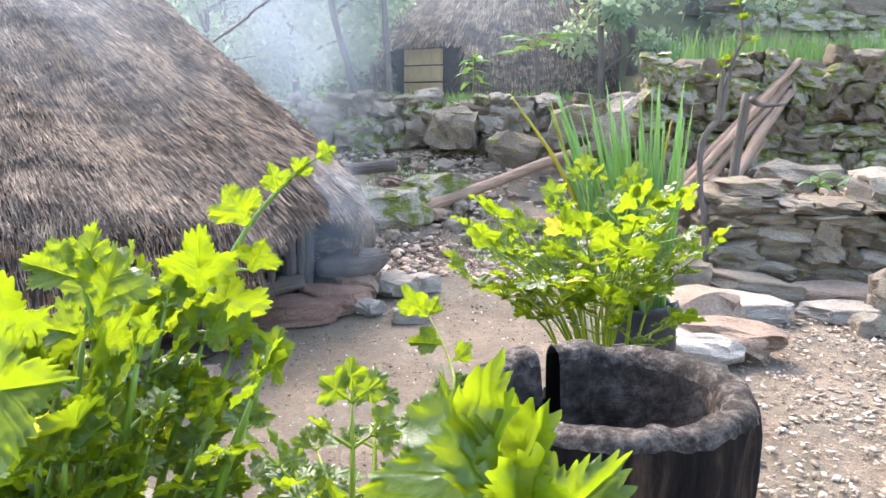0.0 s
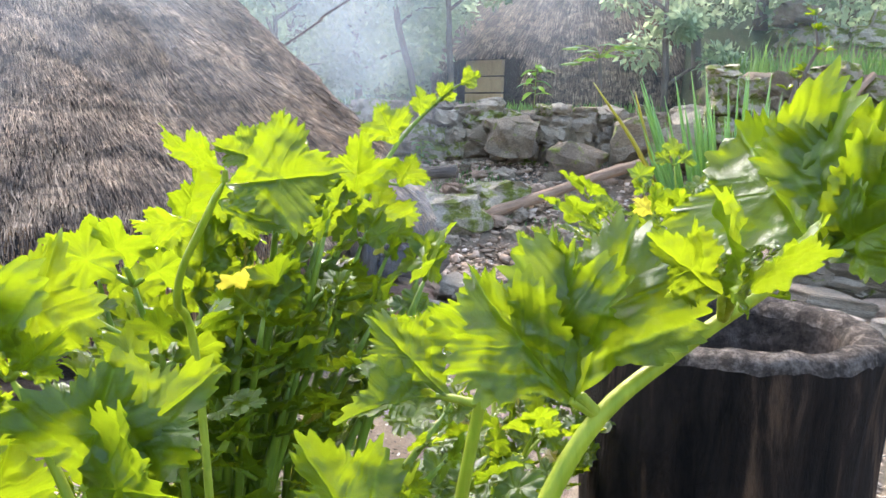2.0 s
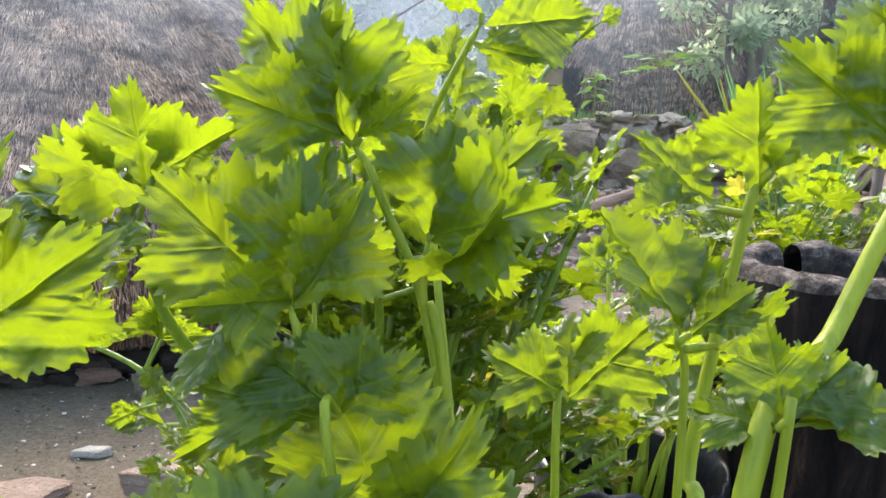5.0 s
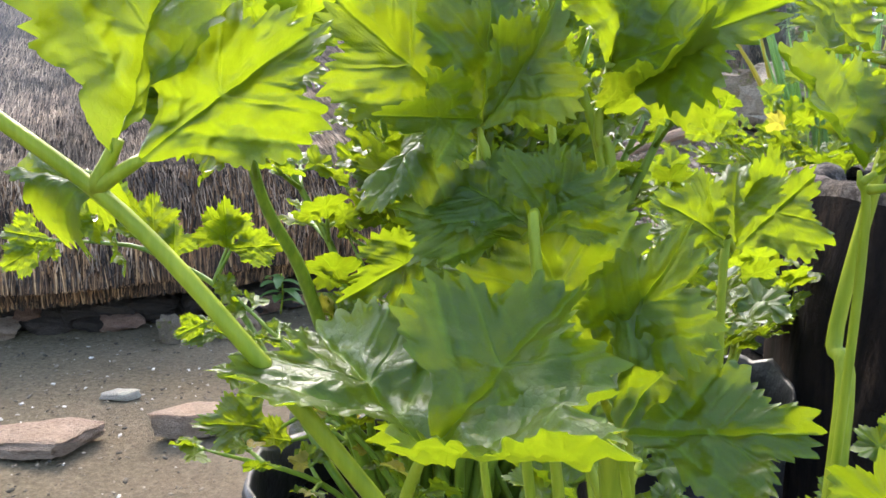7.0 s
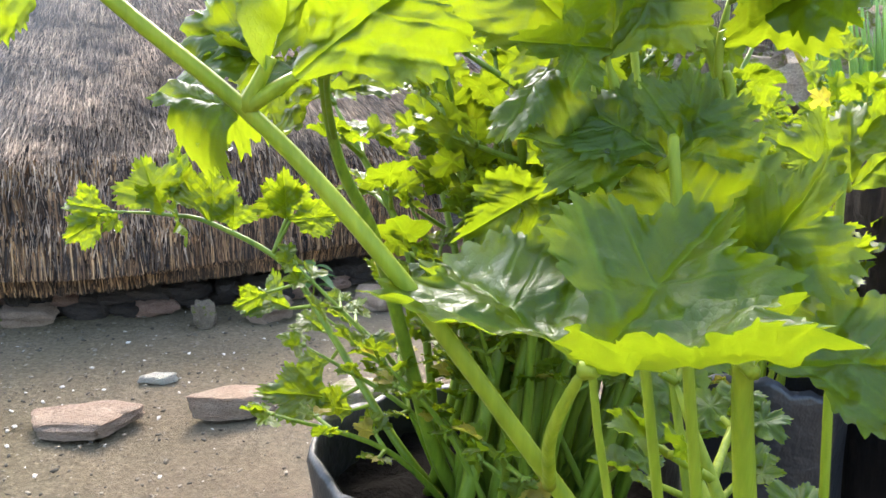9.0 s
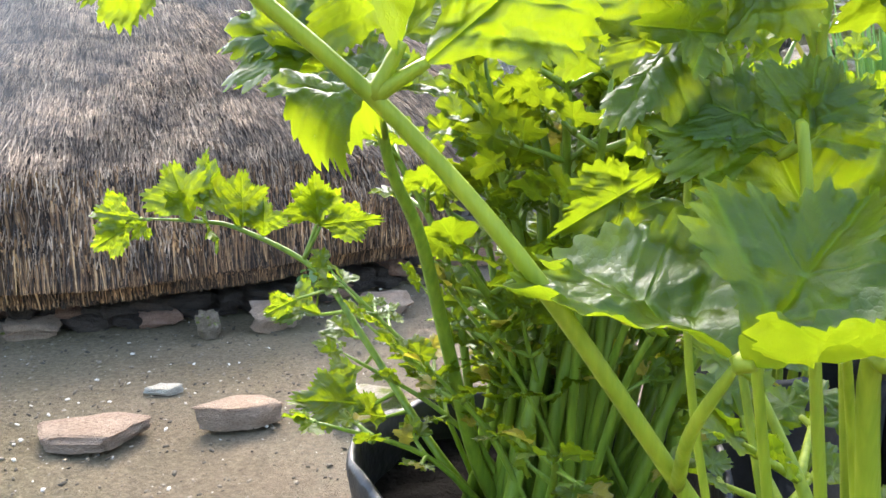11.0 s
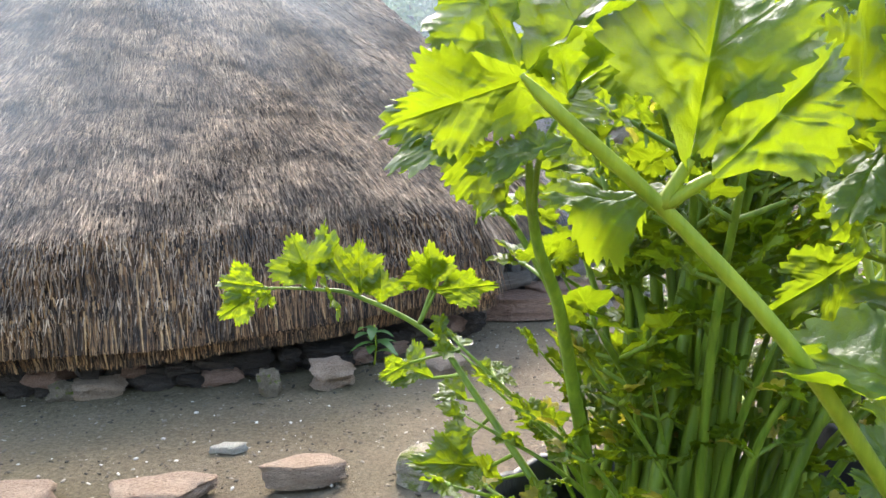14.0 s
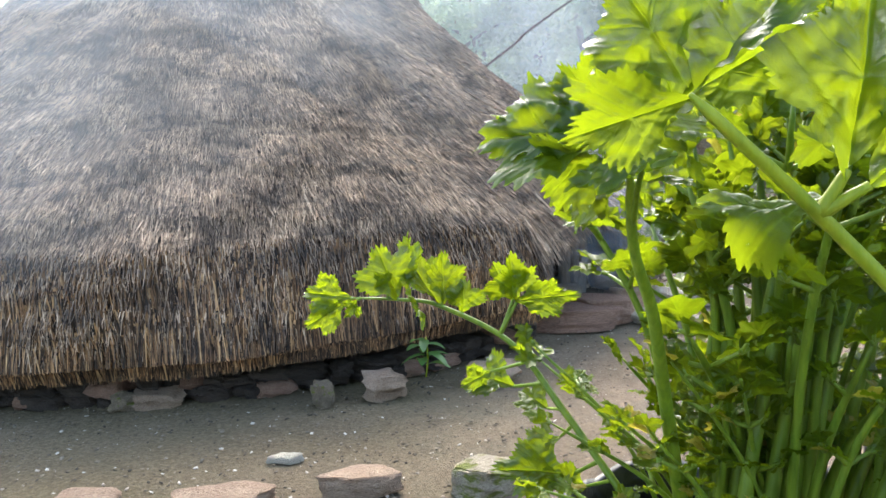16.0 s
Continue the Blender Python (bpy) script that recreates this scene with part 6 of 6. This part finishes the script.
tree("bare-stemmed tree beside the far hut", 1.55, 10.2, 3.0, 0.9, 2200, 0.11, 8, 0.07, (0.2, 0), 8, 0.5, 6)
tree("many-stemmed dark shrub on the terrace", 1.1, 9.5, 1.7, 0.7, 2600, 0.1, 9, 0.05, (0, 0), 9, 0.25, 7)
tree("dark leafy tree behind the onion bed", 2.4, 11.0, 3.2, 1.2, 5200, 0.11, 10, 0.09, (0, 0), 12, 0.15, 8)
tree("tall dark tree up the slope", 0.3, 15.5, 4.5, 2.0, 5200, 0.15, 11, 0.14, (0, 0), 12, 0.2, 8)
tree("tall leafy tree up the slope", -2.4, 15.0, 4.6, 2.0, 5600, 0.15, 12, 0.14, (0, 0), 12, 0.15, 8)
tree("tall tree at the edge of the wood", 4.3, 13.5, 4.0, 1.9, 5200, 0.14, 13, 0.12, (0, 0), 12, 0.15, 8)
tree("leafy tree above the mossy walls", 5.4, 11.2, 2.6, 1.3, 3600, 0.12, 14, 0.1, (0, 0), 10, 0.2, 7)
tree("leafy tree behind the hut's roof", -7.4, 11.0, 4.2, 1.8, 4600, 0.14, 15, 0.12, (0, 0), 12, 0.2, 8)
tree("tall tree far behind the hut", -9.0, 14.5, 6.0, 2.4, 5600, 0.17, 16, 0.16, (0, 0), 12, 0.2, 8)
tree("tree between the huts up the hill", -4.3, 16.5, 5.5, 2.2, 5600, 0.16, 17, 0.15, (0, 0), 12, 0.2, 8)
tree("tree in the wood on the hill", 2.0, 17.5, 5.0, 2.2, 5600, 0.16, 18, 0.15, (0, 0), 12, 0.15, 8)
g = np.random.default_rng(5)
far_c = [(x, y, 0.34 * max(0, y - 13.5) + 1.3 + g.uniform(0.5, 3.5)) for x, y in zip(g.uniform(-26, 22, 150), g.uniform(18, 34, 150))]
woods = tagged(new("far_woods", leaf_cloud("far_woods", far_c, list(g.uniform(1.0, 2.4, 150)), 45000, 0.3, M["tree_leaf"], 6)), "distant woods of grey-green leaves on the hill", "woods", kind="stuff")

under_c = [(x, y, float(ground_height(np.array(x), np.array(y))) + g.uniform(0.1, 1.0)) for x, y in zip(g.uniform(-11, 7, 160), g.uniform(10.8, 18, 160)) if math.hypot(x - 0.15, y - 12.6) > 2.6]
tagged(new("undergrowth", leaf_cloud("undergrowth", under_c, list(g.uniform(0.5, 1.0, len(under_c))), 36000, 0.13, M["tree_leaf"], 8)), "tangled green undergrowth covering the slope", "undergrowth", kind="stuff")

# papaya by the far hut
papaya = thing("papaya_tree", "young papaya with pale green fingered leaves", "tree", (0.36, 9.2, 1.25))
v, f = tube(curve_points([(0, 0, 0), (0.0, 0, 0.3), (-0.02, 0, 0.62)], 4), [0.03, 0.028, 0.026, 0.025, 0.024, 0.022, 0.02, 0.018, 0.015], 9)
part("trunk", mesh_from("trunk", v, f, M["bark"]), papaya)
r = random.Random(6)
for k in range(9):
    a = 0.7 * k
    end = Vector((0.32 * math.cos(a), 0.25 * math.sin(a), 0.62 + r.uniform(-0.05, 0.18)))
    v, f = tube(curve_points([(-0.02, 0, 0.6), end * 0.5 + Vector((0, 0, 0.36)), end], 3), [0.006] * 7, 6)
    part("leaf_stem", mesh_from("leaf_stem", v, f, M["stalk"]), papaya)
    vs, fs = [], []
    for lobe in range(7):
        b = a + (lobe - 3) * 0.62
        L = 0.17 * (1 - 0.08 * abs(lobe - 3))
        d, sd = Vector((math.cos(b), math.sin(b), -0.25)), Vector((-math.sin(b), math.cos(b), 0))
        n0 = len(vs)
        vs += [end, end + d * L * 0.5 - sd * 0.035, end + d * L * 0.75 - sd * 0.05, end + d * L, end + d * L * 0.75 + sd * 0.05, end + d * L * 0.5 + sd * 0.035]
        fs += [(n0, n0 + 1, n0 + 5), (n0 + 1, n0 + 2, n0 + 4, n0 + 5), (n0 + 2, n0 + 3, n0 + 4)]
    part("leaf", mesh_from("leaf", vs, fs, M["weed"]), papaya)


def blades(name, label, category, count, xr, yr, height, width, mat, seed, keep=None):
    """Thin upright blades, too many to count."""
    g = np.random.default_rng(seed)
    x, y = g.uniform(*xr, count), g.uniform(*yr, count)
    if keep is not None:
        ok = keep(x, y, g)
        x, y = x[ok], y[ok]
    n = len(x)
    h, a = g.uniform(*height, n), g.uniform(0, 6.283, n)
    z = ground_height(x, y)
    lean = g.normal(0, 0.22, (n, 2)) * h[:, None]
    p = np.stack([x, y, z - 0.01], 1)
    sd = np.stack([np.cos(a), np.sin(a), 0 * a], 1) * width * 0.5
    q = p + np.stack([lean[:, 0] * 0.4, lean[:, 1] * 0.4, h * 0.6], 1)
    t = p + np.stack([lean[:, 0], lean[:, 1], h], 1)
    v = np.stack([p - sd, p + sd, q + sd * 0.8, q - sd * 0.8, t], 1).reshape(-1, 3)
    k = 5 * np.arange(n)
    f = np.concatenate([np.stack([k, k + 1, k + 2], 1), np.stack([k, k + 2, k + 3], 1), np.stack([k + 3, k + 2, k + 4], 1)])
    return tagged(new(name, quads_mesh(name, v, f, mat)), label, category, kind="stuff")


blades("onion_bed", "bed of young green onions on the upper terrace", "onion bed", 1100, (1.65, 4.6), (7.5, 9.4), (0.14, 0.36), 0.015, M["grass"], 21)
blades("grass_tufts", "sparse low weeds on the stony slope", "grass", 9000, (-2.6, 1.4), (6.0, 8.3), (0.02, 0.07), 0.012, M["grass"], 22, lambda x, y, g: (np.sin(x * 2.3 + 1) * np.sin(y * 3.1) + 0.4 * g.random(len(x))) > 0.45)
blades("terrace_weeds", "weeds along the top of the terrace wall", "grass", 5000, (-4, 1.5), (8.6, 10.5), (0.03, 0.12), 0.014, M["grass"], 23, lambda x, y, g: (np.sin(x * 3.7) * np.sin(y * 4.3 + x) + 0.5 * g.random(len(x))) > 0.5)
scatter_stuff("gravel", "broken stone gravel covering the yard beside the wall", "gravel", 36000, (0.1, 3.4), (0.7, 5.7), (0.003, 0.028), M["pebble"], lambda x, y: (x > 0.42 + 0.15 * np.sin(3 * y) + 0.3 * rng.random(len(x))) & (x < 3.2 + 0.2 * np.sin(2 * y)) & (y > 1.0 + 0.3 * np.sin(4 * x)), 0.3)
scatter_stuff("slope_rubble", "loose rubble and litter on the slope", "rubble", 11000, (-2.6, 1.5), (5.6, 8.4), (0.01, 0.07), M["rubble"], flat=0.5)
scatter_stuff("yard_grit", "fine grit, chips and twigs on the packed yard", "grit", 34000, (-4.4, 0.5), (0.7, 5.9), (0.002, 0.013), M["chips"], lambda x, y: np.hypot(x - HX, y - HY) > 2.6, 0.4)

# rope tied from the hut's roof to a tree
v, f = tube(curve_points([(-1.98, 5.5, 1.60), (-1.75, 5.52, 1.76), (-1.61, 5.5, 1.86), (-1.0, 6.5, 2.5), (-0.2, 8.0, 3.4), (0.3, 15.5, 4.3)], 5), [0.008] * 26, 6)
tagged(new("rope", mesh_from("rope", v, f, M["grey_wood"])), "thin grey rope tied to the hut's roof", "rope")

scatter_stuff("terrace_rubble", "broken stones and litter on the low terrace", "rubble", 1200, (1.5, 3.4), (5.75, 7.2), (0.02, 0.12), M["rubble"], flat=0.6)

# ---- smoke from the hearth, drifting out of the door ----
def smoke_material(name, dense):
    """Pale blue haze that thins out towards its rim."""
    m = Mat(name)
    m.base((0.72, 0.82, 0.95), 1.0, 0.0)
    grad = m.t.nodes.new("ShaderNodeTexGradient")
    grad.gradient_type = "SPHERICAL"
    flat = m.t.nodes.new("ShaderNodeMapping")
    flat.inputs["Scale"].default_value = (1, 0.0, 1)
    m.link(m.tc.outputs["Object"], flat.inputs["Vector"])
    m.link(flat.outputs["Vector"], grad.inputs["Vector"])
    wisp = m.ramp(m.noise(1.6, 5, 0.6, distortion=0.8), (0.25, (0.15, 0.15, 0.15)), (0.75, (1, 1, 1)))
    dens = m.mix(1.0, m.ramp(grad.outputs["Fac"], (0.0, (0, 0, 0)), (0.5, (0.4 * dense, 0.4 * dense, 0.4 * dense)), (1.0, (dense, dense, dense))), wisp, "MULTIPLY")
    m.see_through(m.ramp(m.noise(1, 1), (0.0, (0.7, 0.79, 0.9)), (1.0, (0.78, 0.86, 0.95))), 0.6)
    clear = m.t.nodes.new("ShaderNodeBsdfTransparent")
    thin = m.t.nodes.new("ShaderNodeMixShader")
    out = m.t.nodes["Material Output"]
    body = out.inputs["Surface"].links[0].from_socket
    m.link(dens, thin.inputs["Fac"])
    m.link(clear.outputs["BSDF"], thin.inputs[1])
    m.link(body, thin.inputs[2])
    m.link(thin.outputs["Shader"], out.inputs["Surface"])
    return m.m


M["smoke"], M["haze"], M["veil"] = smoke_material("wood_smoke", 0.42), smoke_material("wood_smoke_thin", 0.26), smoke_material("wood_smoke_veil", 0.15)
smoke = tagged(new("smoke"), "thin bluish wood smoke drifting from the hut's door", "smoke", kind="stuff")
smoke.location = (-1.1, 4.6, 0.5)
for cx, cy, cz, sx, sy, sz, tip in ((0.02, 0.0, 0.02, 0.42, 0.2, 0.40, 0), (-0.55, 1.6, 1.1, 0.95, 0.3, 1.1, -20), (-1.5, 3.0, 2.4, 2.2, 0.4, 1.9, 0), (-2.2, -0.9, 1.75, 2.6, 0.3, 1.3, 12), (0.3, 4.7, 2.6, 7.0, 0.5, 2.6, 0), (-2.5, -2.7, 1.7, 2.7, 0.15, 1.7, 8)):
    bm = bmesh.new()
    bmesh.ops.create_uvsphere(bm, u_segments=40, v_segments=24, radius=1.0)
    me = bpy.data.meshes.new("puff")
    bm.to_mesh(me)
    bm.free()
    me.materials.append(M["smoke"] if sx < 0.5 else M["veil"] if sx > 5 else M["smoke"] if sy < 0.2 else M["haze"])
    me.polygons.foreach_set("use_smooth", [True] * len(me.polygons))
    ob = part("puff", me, smoke, pose(cx, cy, cz, 0, tip, 0) @ Matrix.Diagonal((sx, sy, sz, 1)))
    ob.visible_shadow = False
